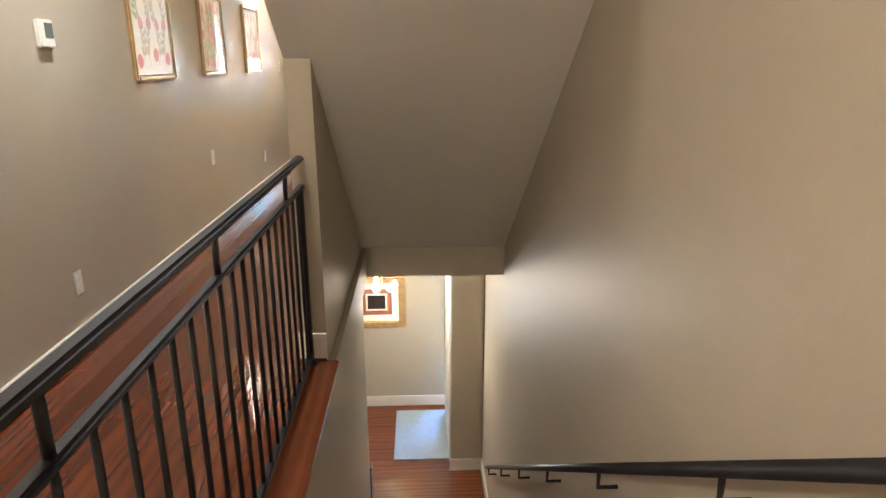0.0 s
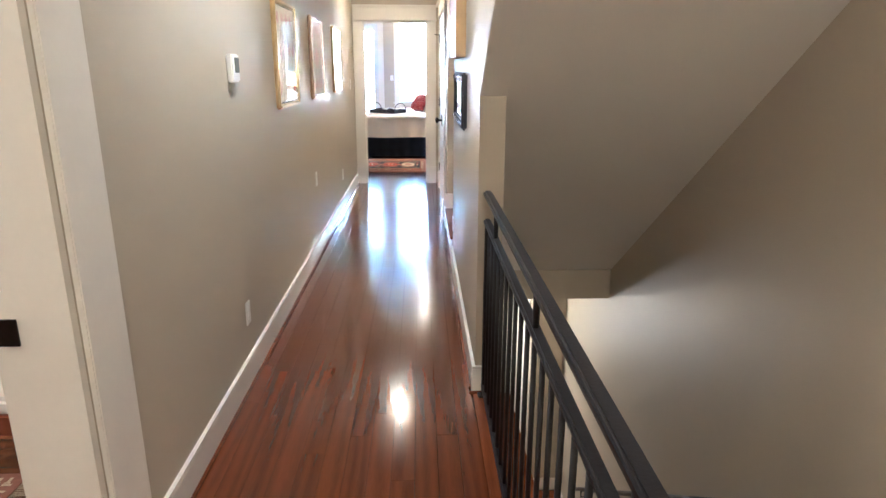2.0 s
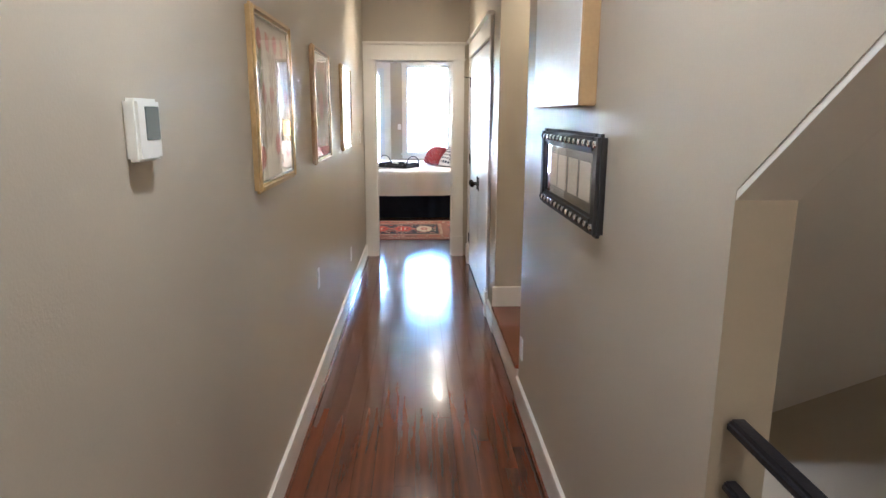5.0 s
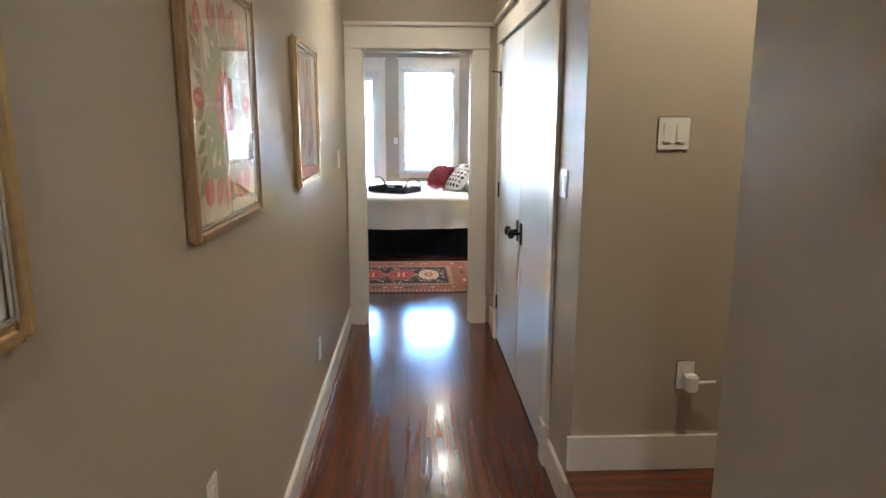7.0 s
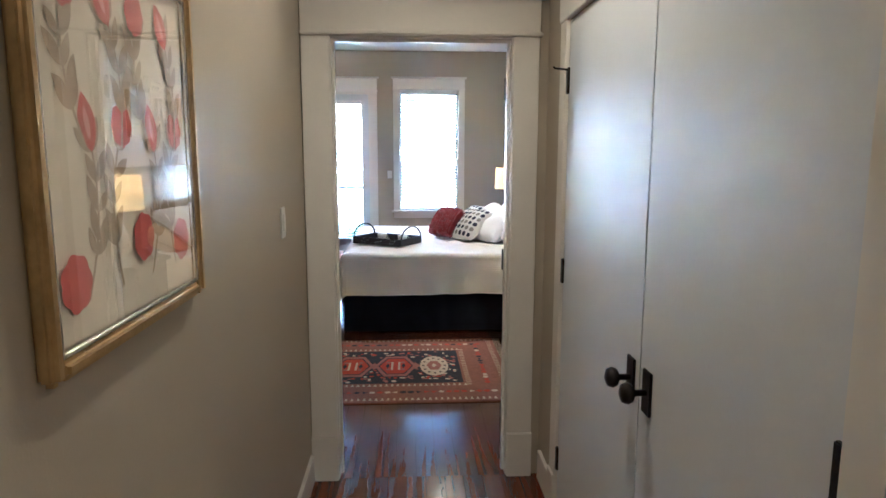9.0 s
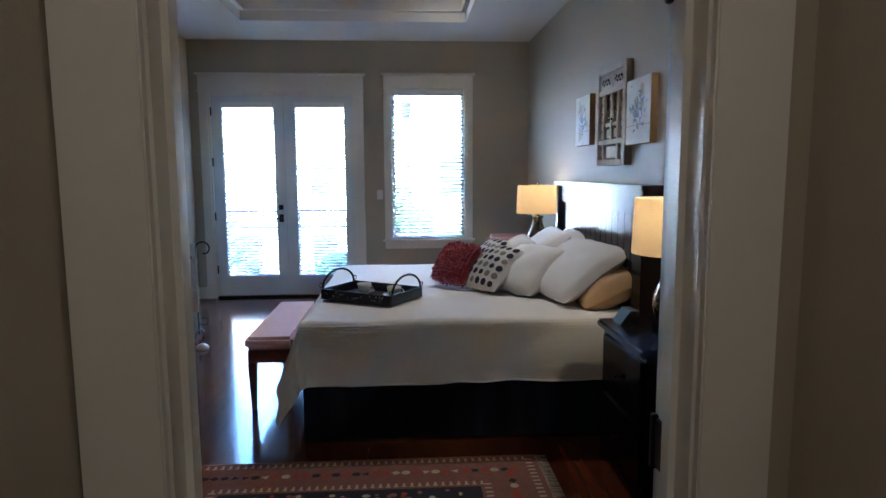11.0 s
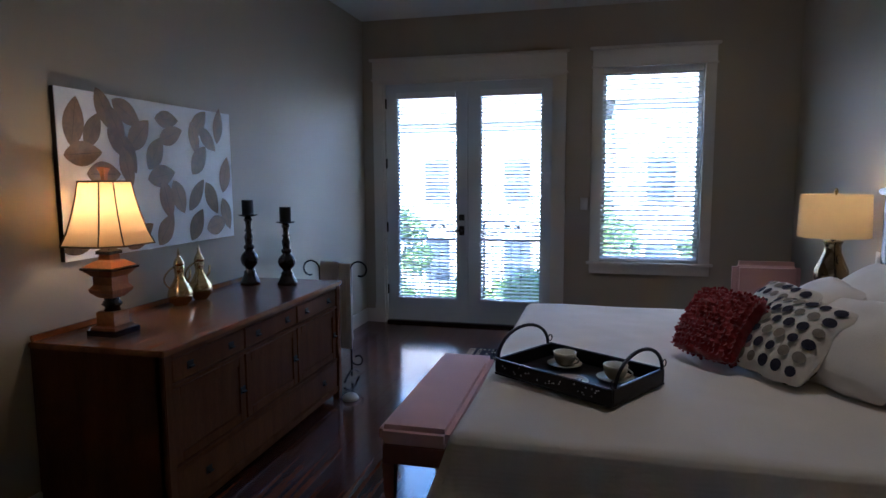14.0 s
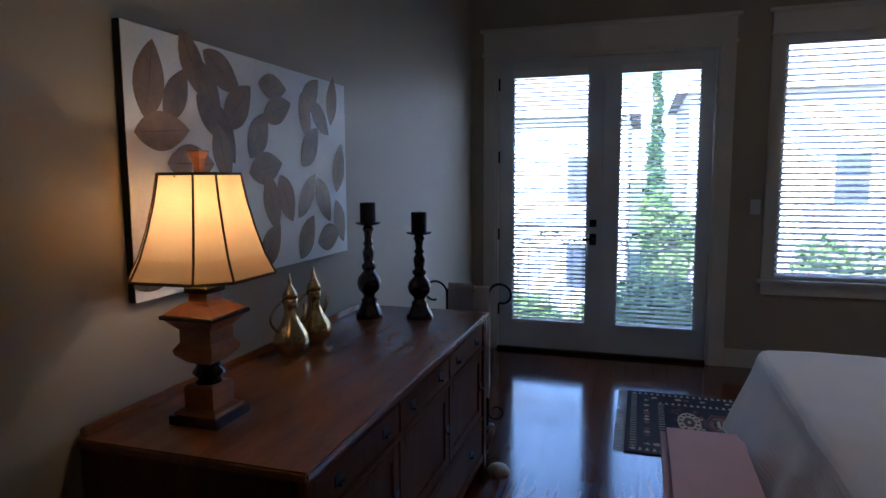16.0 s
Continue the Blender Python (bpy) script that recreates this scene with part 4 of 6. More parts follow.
g = part("glass", boxes((-0.27, 0.27, -0.029, -0.027, -0.25, 0.25)), GLASS, low)
g.visible_shadow = False
mat_ = thing("door_mat", (0.13, 6.45, LOW), "pale blue-grey door mat on the lower floor", "door mat")
part("mat", boxes((-0.31, 0.31, -0.52, 0.52, 0, 0.012), bevel=0.004), MAT, mat_)
np_ = thing("newel_post", (-0.335, 4.6, LOW), "black iron newel post at the stair foot", "newel post")
part("post", boxes((-0.022, 0.022, -0.022, 0.022, 0, 0.86), bevel=0.003), IRON, np_)
part("cap", boxes((-0.03, 0.03, -0.03, 0.03, 0.86, 0.89), bevel=0.006), IRON, np_)
ed = tagged(new("entrance_door"), "dark entrance door standing open with three hinges", "door", "", "structure")
part("slab", boxes((0.452, 0.495, 5.90, 6.78, LOW + 0.02, -0.62), bevel=0.003), DARKWOOD, ed)
part("edge_trim", boxes((0.44, 0.45, 5.89, 6.99, LOW, -0.4)), TRIM, ed)
pend = thing("pendant_lamp", (-0.25, 5.9, -0.25), "small brass pendant with glowing bulbs", "pendant lamp")
part("rod", tube([(0, 0, 0), (0, 0, -0.62)], 0.008), BRASS, pend)
part("canopy", lathe([(0.06, 0), (0.055, -0.02), (0.01, -0.03)], 20), BRASS, pend, smooth=True)
for k in range(3):
    a = 2.1 * k
    part("arm", tube([(0, 0, -0.6), (0.08 * math.cos(a), 0.08 * math.sin(a), -0.66), (0.13 * math.cos(a), 0.13 * math.sin(a), -0.62)], 0.006), BRASS, pend)
    part("bulb", lathe([(0.012, 0), (0.025, 0.03), (0.02, 0.06), (0.004, 0.08)], 12, (0.13 * math.cos(a), 0.13 * math.sin(a), -0.62)), BULB, pend, "glowing bulb", True)

# side room
tb = thing("stool", (-2.02, 2.22, 0), "dark red wooden stool with cabriole legs and cream seat", "stool")
part("seat", boxes((-0.36, 0.24, -0.28, 0.28, 0.27, 0.34), bevel=0.02), LINEN, tb, "cream cushioned seat")
part("apron", boxes((-0.37, 0.24, -0.28, 0.28, 0.19, 0.27), bevel=0.004), CHERRY, tb)
for sx in (-0.34, 0.17):
    for sy in (-0.22, 0.22):
        part("leg", tube([(sx, sy, 0.25), (sx + 0.02, sy - 0.015, 0.2), (sx + 0.015, sy - 0.01, 0.12), (sx - 0.0, sy, 0.05), (sx + 0.02, sy - 0.01, 0.0)], 0.022, 8), CHERRY, tb, smooth=True)

# ---- bedroom: bed ----
bed = thing("bed", (-0.65, 11.85, 0), "queen bed with a dark panelled headboard and navy skirt", "bed")
HBX = 0.95   # headboard front, from the bed's middle
part("mattress", boxes((-0.92, 0.93, -1.04, 1.04, 0.34, 0.69), bevel=0.05, seg=4), LINEN, bed, smooth=True)
part("base", boxes((-0.93, 0.93, -1.04, 1.04, 0.12, 0.34)), DARKWOOD, bed)


def skirt(x0, x1, y0, y1):
    bm = bmesh.new()
    pts = []
    for (ax, ay), (bx, by) in (((x1, y0), (x0, y0)), ((x0, y0), (x0, y1)), ((x0, y1), (x1, y1))):
        n = 60
        nx, ny = (by - ay), -(bx - ax)
        ln = math.hypot(nx, ny)
        for i in range(n):
            k = i / n
            w = 0.008 * math.sin(k * 70) + 0.006 * noise.noise((k * 9, ax, ay))
            pts.append((ax + (bx - ax) * k + nx / ln * w * -1, ay + (by - ay) * k + ny / ln * w * -1))
    rows = [[bm.verts.new((p[0], p[1], z)) for p in pts] for z in (0.012, 0.18, 0.37)]
    for a, b in zip(rows, rows[1:]):
        for i in range(len(a) - 1):
            bm.faces.new((a[i], a[i + 1], b[i + 1], b[i]))
    bmesh.ops.solidify(bm, geom=list(bm.faces), thickness=0.006)
    return bm


part("bed_skirt", skirt(-0.955, 0.93, -1.075, 1.075), SKIRT, bed, "dark navy gathered bed skirt", True)
hb = part("headboard", boxes((HBX + 0.02, HBX + 0.07, -1.02, 0.78, 0.05, 1.36), bevel=0.004), DARKWOOD, bed, "espresso beadboard headboard")
part("cap_rail", boxes((HBX - 0.05, HBX + 0.13, -1.19, 0.84, 1.405, 1.44), bevel=0.008), DARKWOOD, hb)
part("top_rail", boxes((HBX - 0.01, HBX + 0.08, -1.02, 0.78, 1.27, 1.405), bevel=0.004), DARKWOOD, hb)
for y0, y1 in ((-1.16, -1.02), (0.74, 0.81)):
    part("post", boxes((HBX - 0.03, HBX + 0.11, y0, y1, 0.0, 1.405), bevel=0.006), DARKWOOD, hb)
n = 15
for i in range(n):
    y0 = -1.01 + i * 1.74 / n
    part("board", boxes((HBX + 0.006, HBX + 0.022, y0 + 0.003, y0 + 1.74 / n - 0.003, 0.4, 1.268), bevel=0.003), DARKWOOD, hb)

# the bedspread hangs over foot and sides
spread = thing("bedspread", (-0.65, 11.85, 0.70), "white ribbed bedspread hanging over the bed's sides", "bedspread")


def drape(x0, x1, y0, y1, over_foot, over_side, step=0.022):
    bm = bmesh.new()
    nx = int((x1 - x0 + over_foot) / step)
    ny = int((y1 - y0 + 2 * over_side) / step)
    R = 0.05
    grid = []
    for i in range(nx + 1):
        row = []
        s = x0 - over_foot + (x1 - x0 + over_foot) * i / nx
        for j in range(ny + 1):
            t = y0 - over_side + (y1 - y0 + 2 * over_side) * j / ny
            dx = max(0.0, x0 - s)
            dy = y0 - t if t < y0 else (t - y1 if t > y1 else 0.0)
            sg = -1 if t < y0 else 1
            r = math.hypot(dx, dy)
            bx, by = max(s, x0), min(max(t, y0), y1)
            z = 0.012 * noise.noise((s * 2.2, t * 2.2, 0.3)) + 0.003 * noise.noise((s * 9, t * 9, 0.7))
            if r > 0:
                a = min(r / R, math.pi / 2)
                out = R * math.sin(a) + max(0.0, r - R * math.pi / 2) * (0.04 + 0.30 * dx / r)
                down = R * (1 - math.cos(a)) + max(0.0, r - R * math.pi / 2) * 0.985
                fold = 0.014 * min(1, down / 0.25) * (math.sin(s * 13 + 2 * math.sin(s * 5)) if dy > dx else math.sin(t * 13 + 2 * math.sin(t * 4)))
                out += fold + 0.012 * min(1, down / 0.3) * noise.noise((s * 4, t * 4, 2))
                row.append(bm.verts.new((bx - dx / r * out, by + sg * dy / r * out, z - down)))
            else:
                row.append(bm.verts.new((s, t, z)))
        grid.append(row)
    for a, b in zip(grid, grid[1:]):
        for j in range(ny):
            bm.faces.new((a[j], b[j], b[j + 1], a[j + 1]))
    edge = [v.co.copy() for v in [r[0] for r in reversed(grid)] + grid[0][1:] + [r[-1] for r in grid[1:]]]
    bmesh.ops.recalc_face_normals(bm, faces=bm.faces)
    bmesh.ops.solidify(bm, geom=list(bm.faces), thickness=0.005)
    return bm, edge


cloth, edge = drape(-0.93, 0.93, -1.06, 1.06, 0.44, 0.385)
part("cloth", cloth, SPREADV, spread, smooth=True)
part("hem", tube(edge, 0.0055, 6), LINEN, spread, "stitched white hem", True)


def pillow(name, at, w, h, t, rot, material, label, category="pillow", rough=0.0, n=22, part_name="cushion"):
    o = thing(name, at, label, category, "pillows on the bed")
    bm = bmesh.new()
    rows = {}
    for side in (1, -1):
        for i in range(n + 1):
            for j in range(n + 1):
                u, v = 2 * i / n - 1, 2 * j / n - 1
                if side == -1 and (i in (0, n) or j in (0, n)):
                    rows[side, i, j] = rows[1, i, j]
                    continue
                k = max(0.0, (1 - u * u) * (1 - v * v)) ** 0.42
                pin = 1 - 0.10 * abs(v) ** 6 * 0.5 - 0.04 * (1 - v * v) * abs(u) ** 3
                pin2 = 1 - 0.10 * abs(u) ** 6 * 0.5 - 0.04 * (1 - u * u) * abs(v) ** 3
                q = k * t / 2 * (1 + 0.12 * noise.noise((u * 1.7 + at[0] * 3, v * 1.7, side)))
                q += rough * noise.noise((u * 9, v * 9, side + at[0])) * (0.4 + k)
                rows[side, i, j] = bm.verts.new((u * w / 2 * pin + 0.012 * noise.noise((v * 3, u, at[1])), side * q, h / 2 + v * h / 2 * pin2 + 0.012 * noise.noise((u * 3, v, at[0]))))
        for i in range(n):
            for j in range(n):
                f = [rows[side, i, j], rows[side, i + 1, j], rows[side, i + 1, j + 1], rows[side, i, j + 1]]
                bm.faces.new(f if side == 1 else f[::-1])
    bmesh.ops.recalc_face_normals(bm, faces=bm.faces)
    part(part_name, bm, material, o, smooth=True)
    o.matrix_basis = pose(*at) @ Euler([radians(a) for a in rot], "ZYX").to_matrix().to_4x4()
    return o


def face_pillow(at, lean, spin, w, h, t, material, label, **kw):
    """A pillow whose face looks to the foot of the bed (-x), leaning back by lean and turned by spin."""
    name = kw.pop("name", "bed_pillow")
    o = pillow(name, at, w, h, t, (0, 0, 0), material, label, **kw)
    o.matrix_basis = pose(*at, 0, 0, 90 + spin) @ pose(0, 0, 0, -lean)
    return o


face_pillow((0.02, 11.24, 0.715), -66, 0, 0.72, 0.44, 0.24, TANLINEN, "ochre pillow under the white shams")
face_pillow((0.10, 12.20, 0.715), -44, 0, 0.76, 0.46, 0.26, LINEN, "white bed pillow against the headboard")
face_pillow((-0.17, 11.35, 0.73), -57, 10, 0.84, 0.56, 0.20, LINEN, "large white linen sham leaning back")
face_pillow((-0.16, 12.20, 0.725), -48, -4, 0.76, 0.50, 0.22, LINEN, "large white linen sham leaning back")
face_pillow((-0.35, 11.50, 0.715), -52, 26, 0.54, 0.44, 0.22, LINEN, "white square throw pillow")
face_pillow((-0.38, 12.12, 0.715), -48, -6, 0.54, 0.44, 0.22, LINEN, "white square throw pillow")


def dotted(at, lean, spin, size, label):
    o = face_pillow(at, lean, spin, size, size, 0.15, DOTW, label, name="throw_pillow", category="throw pillow")
    k = 0
    for i in range(6):
        for j in range(6):
            u, v = (i - 2.5) / 3.15, (j - 2.5) / 3.15
            kk = ((1 - u * u) * (1 - v * v)) ** 0.42
            r = 0.024 if (i + j) % 3 else 0.021
            for side in (1, -1):
                bm = bmesh.new()
                ring = []
                for q in range(12):
                    uu, vv = u + r / size * 2 * math.cos(q * math.pi / 6), v + r / size * 2 * math.sin(q * math.pi / 6)
                    uu, vv = max(-0.98, min(0.98, uu)), max(-0.98, min(0.98, vv))
                    kq = max(0, (1 - uu * uu) * (1 - vv * vv)) ** 0.42
                    ring.append(bm.verts.new((uu * size / 2 * 0.97, side * (kq * 0.075 * 1.10 + 0.004), size / 2 + vv * size / 2 * 0.97)))
                mid = bm.verts.new((u * size / 2 * 0.97, side * (kk * 0.075 * 1.12 + 0.005), size / 2 + v * size / 2 * 0.97))
                for q in range(12):
                    bm.faces.new((ring[q], ring[(q + 1) % 12], mid) if side == -1 else (ring[(q + 1) % 12], ring[q], mid))
                part("dot", bm, DOTG if (i * 2 + j) % 5 in (1, 3) else DOTN, o)
    return o


dotted((-0.55, 11.58, 0.715), -48, 30, 0.40, "white throw pillow with navy and taupe dots")
dotted((-0.55, 11.98, 0.715), -44, 14, 0.40, "white throw pillow with navy and taupe dots, behind")
red = face_pillow((-0.74, 11.74, 0.735), -40, 40, 0.33, 0.33, 0.18, REDFAB, "crimson ruffled throw pillow", name="throw_pillow", category="throw pillow", rough=0.022, n=34)
bm = bmesh.new()
rnd = random.Random(8)
for side in (-1, 1):
    for i in range(14):
        for j in range(14):
            u, v = (i - 6.5) / 7.2, (j - 6.5) / 7.2
            kk = ((1 - u * u) * (1 - v * v)) ** 0.42
            c = Vector((u * 0.162, side * (kk * 0.09 + 0.002), 0.165 + v * 0.162))
            for q in range(4):
                a = rnd.uniform(0, 6.28)
                d = Vector((math.cos(a), side * rnd.uniform(0.3, 0.9), math.sin(a))) * rnd.uniform(0.008, 0.015)
                e = Vector((-d.z, 0, d.x)) * 0.7
                bm.faces.new([bm.verts.new(c - e), bm.verts.new(c + e), bm.verts.new(c + d + e * 0.8), bm.verts.new(c + d - e * 0.8)])
tagged(part("ruffle", bm, REDFAB, red), kind="stuff")

# serving tray
tr = thing("serving_tray", (-1.245, 11.375, 0.712), "black woven metal tray with arched handles on the bed", "tray", "", -33)
L, W_, Hh = 0.27, 0.185, 0.065
part("bottom", boxes((-L, L, -W_, W_, 0, 0.008)), IRON, tr)
for d in ((-L, L, -W_, -W_ + 0.012, 0.008, Hh), (-L, L, W_ - 0.012, W_, 0.008, Hh), (-L, -L + 0.012, -W_ + 0.012, W_ - 0.012, 0.008, Hh), (L - 0.012, L, -W_ + 0.012, W_ - 0.012, 0.008, Hh)):
    part("side", boxes(d, bevel=0.003), IRON, tr)
for s in (-1, 1):
    part("handle", tube(bent(lambda k: (s * (L + 0.0), W_ * 0.88 * math.cos(math.pi * k) * -1, Hh + 0.105 * math.sin(math.pi * k)), 18), 0.007, 8), IRON, tr, smooth=True)
    for e in (-1, 1):
        part("curl", tube(bent(lambda k: (s * L, e * (W_ * 0.88 + 0.016) + 0.014 * math.cos(k * 7), Hh + 0.02 + 0.014 * math.sin(k * 7)), 16), 0.0025, 5), IRON, tr)
rnd = random.Random(4)
for i in range(26):
    part("stud", lathe([(0.004, 0), (0.002, 0.003)], 6), STEEL, tr).matrix_basis = pose(rnd.uniform(-0.25, 0.25), -W_ - 0.0005, rnd.uniform(0.02, 0.055), 90)


def cup(at, rz):
    sc = thing("saucer", at, "ivory china saucer on the tray", "saucer", "tea set")
    part("dish", lathe([(0.03, 0), (0.035, 0.004), (0.07, 0.014), (0.072, 0.017), (0.034, 0.008)], 28), CHINA, sc, smooth=True)
    cu = thing("tea_cup", (at[0], at[1], at[2] + 0.009), "ivory china tea cup with a small handle", "cup", "tea set", rz)
    part("bowl", lathe([(0.024, 0), (0.034, 0.008), (0.045, 0.03), (0.048, 0.055), (0.045, 0.055), (0.041, 0.03), (0.02, 0.01)], 28), CHINA, cu, smooth=True)
    part("handle", tube(bent(lambda k: (0.044 + 0.022 * math.sin(math.pi * k), 0, 0.012 + 0.034 * k), 10), 0.0035, 6), CHINA, cu, smooth=True)


cup((-1.30, 11.50, 0.721), -30)
cup((-1.10, 11.36, 0.721), -20)
sp = thing("plate", (-1.27, 11.30, 0.721), "small ivory plate with cutlery", "plate")
part("dish", lathe([(0.04, 0), (0.045, 0.003), (0.07, 0.009), (0.071, 0.011), (0.04, 0.005)], 28), CHINA, sp, smooth=True)
for k in (0, 1):
    cu = thing("spoon", (-1.30 + 0.02 * k, 11.30, 0.735), "polished steel spoon on the tray", "spoon", "cutlery", -35 + 8 * k)
    part("handle", boxes((-0.11, 0.03, -0.004, 0.004, 0, 0.003), bevel=0.001), STEEL, cu)
    part("bowl", lathe([(0.004, 0), (0.016, 0.002), (0.018, 0.005)], 14, (0.045, 0, 0)), STEEL, cu, smooth=True)

# bench at the bed's foot
bn = thing("bench", (-1.86, 11.85, 0), "dusty rose upholstered bench with cherry legs", "bench")
part("seat", boxes((-0.19, 0.115, -0.57, 0.57, 0.40, 0.485), bevel=0.022, seg=4), ROSE, bn, smooth=True)
part("apron", boxes((-0.175, 0.10, -0.555, 0.555, 0.315, 0.40), bevel=0.004), CHERRY, bn)
for x in (-0.15, 0.08):
    for y in (-0.53, 0.53):
        part("leg", lathe([(0.014, 0), (0.026, 0.315)], at=(x, y, 0), sides=4), CHERRY, bn)


# ---- nightstands and lamps ----
def nightstand(at, depth, label):
    ns = thing("nightstand", at, label, "nightstand", "nightstands")
    w = 0.315
    part("body", boxes((-0.20, 0.20, -w + 0.02, w - 0.02, 0.05, 0.70), bevel=0.004), DARKWOOD, ns)
    part("top", boxes((-0.235, 0.215, -w, w, 0.70, 0.74), bevel=0.01), DARKWOOD, ns)
    part("base", boxes((-0.21, 0.21, -w + 0.01, w - 0.01, 0.0, 0.05), bevel=0.005), DARKWOOD, ns)
    for z in (0.09, 0.40):
        dr = part("drawer", boxes((-0.214, -0.2, -w + 0.05, w - 0.05, z, z + 0.27), bevel=0.004), DARKWOOD, ns)
        part("knob", lathe([(0.006, 0), (0.006, 0.014), (0.015, 0.02), (0.006, 0.03)], 12), BRONZE, dr, "dark knob", True).matrix_basis = pose(-0.214, 0, z + 0.12, 0, -90)
    return ns


nightstand((0.225, 10.25, 0), 0, "glossy espresso nightstand beside the bed")
nightstand((0.225, 13.30, 0), 0, "glossy espresso nightstand on the bed's far side")


def vase_lamp(at, label):
    lp = thing("table_lamp", at, label, "lamp", "bedside lamps")
    part("foot", boxes((-0.075, 0.075, -0.075, 0.075, 0, 0.03), bevel=0.004), DARKTURN, lp)
    part("vase", lathe([(0.055, 0.03), (0.062, 0.04), (0.085, 0.08), (0.098, 0.13), (0.094, 0.18), (0.07, 0.235), (0.05, 0.285), (0.046, 0.335), (0.058, 0.355), (0.05, 0.36), (0.012, 0.365)], 32), SMOKED, lp, "bronze mirrored glass body", True)
    for s in (-1, 1):
        part("ring", tube(bent(lambda k: (0.01, s * (0.066 + 0.012 * math.sin(k * 6.283)), 0.245 + 0.022 * math.cos(k * 6.283)), 16), 0.006, 6), SMOKED, lp, smooth=True)
    part("neck", lathe([(0.014, 0.36), (0.014, 0.50)], 12), BRASS, lp, smooth=True)
    bm = bmesh.new()
    n = 48
    rg = [[bm.verts.new((r * math.cos(2 * math.pi * i / n), r * math.sin(2 * math.pi * i / n), z)) for i in range(n)] for r, z in ((0.203, 0.385), (0.194, 0.65))]
    for i in range(n):
        bm.faces.new((rg[0][i], rg[0][(i + 1) % n], rg[1][(i + 1) % n], rg[1][i]))
    bmesh.ops.solidify(bm, geom=list(bm.faces), thickness=0.002)
    part("shade", bm, DRUM, lp, "oatmeal linen drum shade, lit", True)
    part("spider", boxes((-0.193, 0.193, -0.003, 0.003, 0.635, 0.639), (-0.003, 0.003, -0.193, 0.193, 0.629, 0.633)), BRASS, lp)
    part("finial", lathe([(0.006, 0.625), (0.006, 0.65), (0.012, 0.665), (0.010, 0.68), (0.003, 0.69)], 12), BRASS, lp, smooth=True)
    part("bulb", lathe([(0.012, 0.48), (0.026, 0.51), (0.026, 0.54), (0.006, 0.57)], 12), BULB, lp, "glowing bulb", True)
    return lp


vase_lamp((0.265, 10.25, 0.74), "mirrored bronze vase lamp with a linen drum shade")
vase_lamp((0.25, 13.30, 0.74), "mirrored bronze vase lamp on the far nightstand")
ck = thing("alarm_clock", (0.12, 10.46, 0.74), "small black wedge clock on the nightstand", "clock")
part("case", prism([(-0.06, 0), (0.06, 0), (0.03, 0.07), (-0.01, 0.07)], "y", -0.06, 0.06), BLACKEDGE, ck)
cd = thing("lamp_cord", (0.37, 10.08, 0.74), "coiled black lamp cord", "cord")
part("wire", tube(bent(lambda k: (0.035 * math.cos(k * 11) * (1 - 0.3 * k), 0.05 * k + 0.03 * math.sin(k * 11), 0.004 + 0.004 * k), 40), 0.0035, 5), BRONZE, cd)

# chair in the far corner
ch = thing("armchair", (0.16, 14.35, 0), "pale rose upholstered chair in the corner", "chair")
part("seat", boxes((-0.26, 0.30, -0.35, 0.25, 0.22, 0.46), bevel=0.05, seg=3), ROSE, ch, smooth=True)
part("backrest", boxes((-0.24, 0.28, 0.17, 0.30, 0.40, 0.80), bevel=0.05, seg=3), ROSE, ch, smooth=True)
for x in (-0.22, 0.25):
    for y in (-0.3, 0.2):
        part("leg", lathe([(0.015, 0), (0.022, 0.24)], 10, (x, y, 0)), CHERRY, ch)

# ---- art over the bed ----
p1 = thing("wall_canvas", (BX1, 12.545, 1.93), "small canvas with a blue sketched motif", "painting", "art over the bed", -90)
part("canvas", boxes((-0.20, 0.20, -0.045, 0, -0.20, 0.20), bevel=0.003), CANVASEDGE, p1, "brown canvas edge")
part("painting_face", boxes((-0.199, 0.199, -0.048, -0.0455, -0.199, 0.199)), ABSTRACT, p1)
p2 = thing("wall_canvas", (BX1, 11.30, 1.895), "larger canvas with a blue sketched motif", "painting", "art over the bed", -90)
part("canvas", boxes((-0.205, 0.205, -0.045, 0, -0.205, 0.205), bevel=0.003), CANVASEDGE, p2, "brown canvas edge")
part("painting_face", boxes((-0.204, 0.204, -0.048, -0.0455, -0.204, 0.204)), ABSTRACT, p2)
for o, sd in ((p1, 1), (p2, 2)):
    rnd = random.Random(sd)
    bm = bmesh.new()
    for k in range(60):
        petal(bm, rnd.gauss(0, 0.05), rnd.gauss(0.0, 0.06), rnd.uniform(0.02, 0.06), rnd.uniform(0.008, 0.022), rnd.uniform(0, 3.1), -0.0500 - 0.00004 * k)
    tagged(part("brushwork", bm, BLUEINK, o), kind="stuff")
    bm = bmesh.new()
    for k in range(7):
        blossom(bm, rnd.uniform(-0.14, 0.14), rnd.uniform(-0.15, 0.15), rnd.uniform(0.02, 0.045), rnd.choice((5, 7)), -0.0488 - 0.0001 * k)
    ribbon(bm, [(-0.2, -0.09), (0.0, -0.085), (0.2, -0.09)], 0.006, -0.0497)
    part("wash", bm, TANWASH, o, "pale ochre painted wash")
pn = thing("carved_panel", (BX1, 11.85, 1.91), "whitewashed carved wooden shutter panel", "wall panel", "art over the bed", -90)
# shade behind the rails is put into this board's colour
part("board", boxes((-0.31, 0.31, -0.02, 0, -0.345, 0.345)), SHADEWOOD, pn, "brown back board darkened as shade between the carvings")
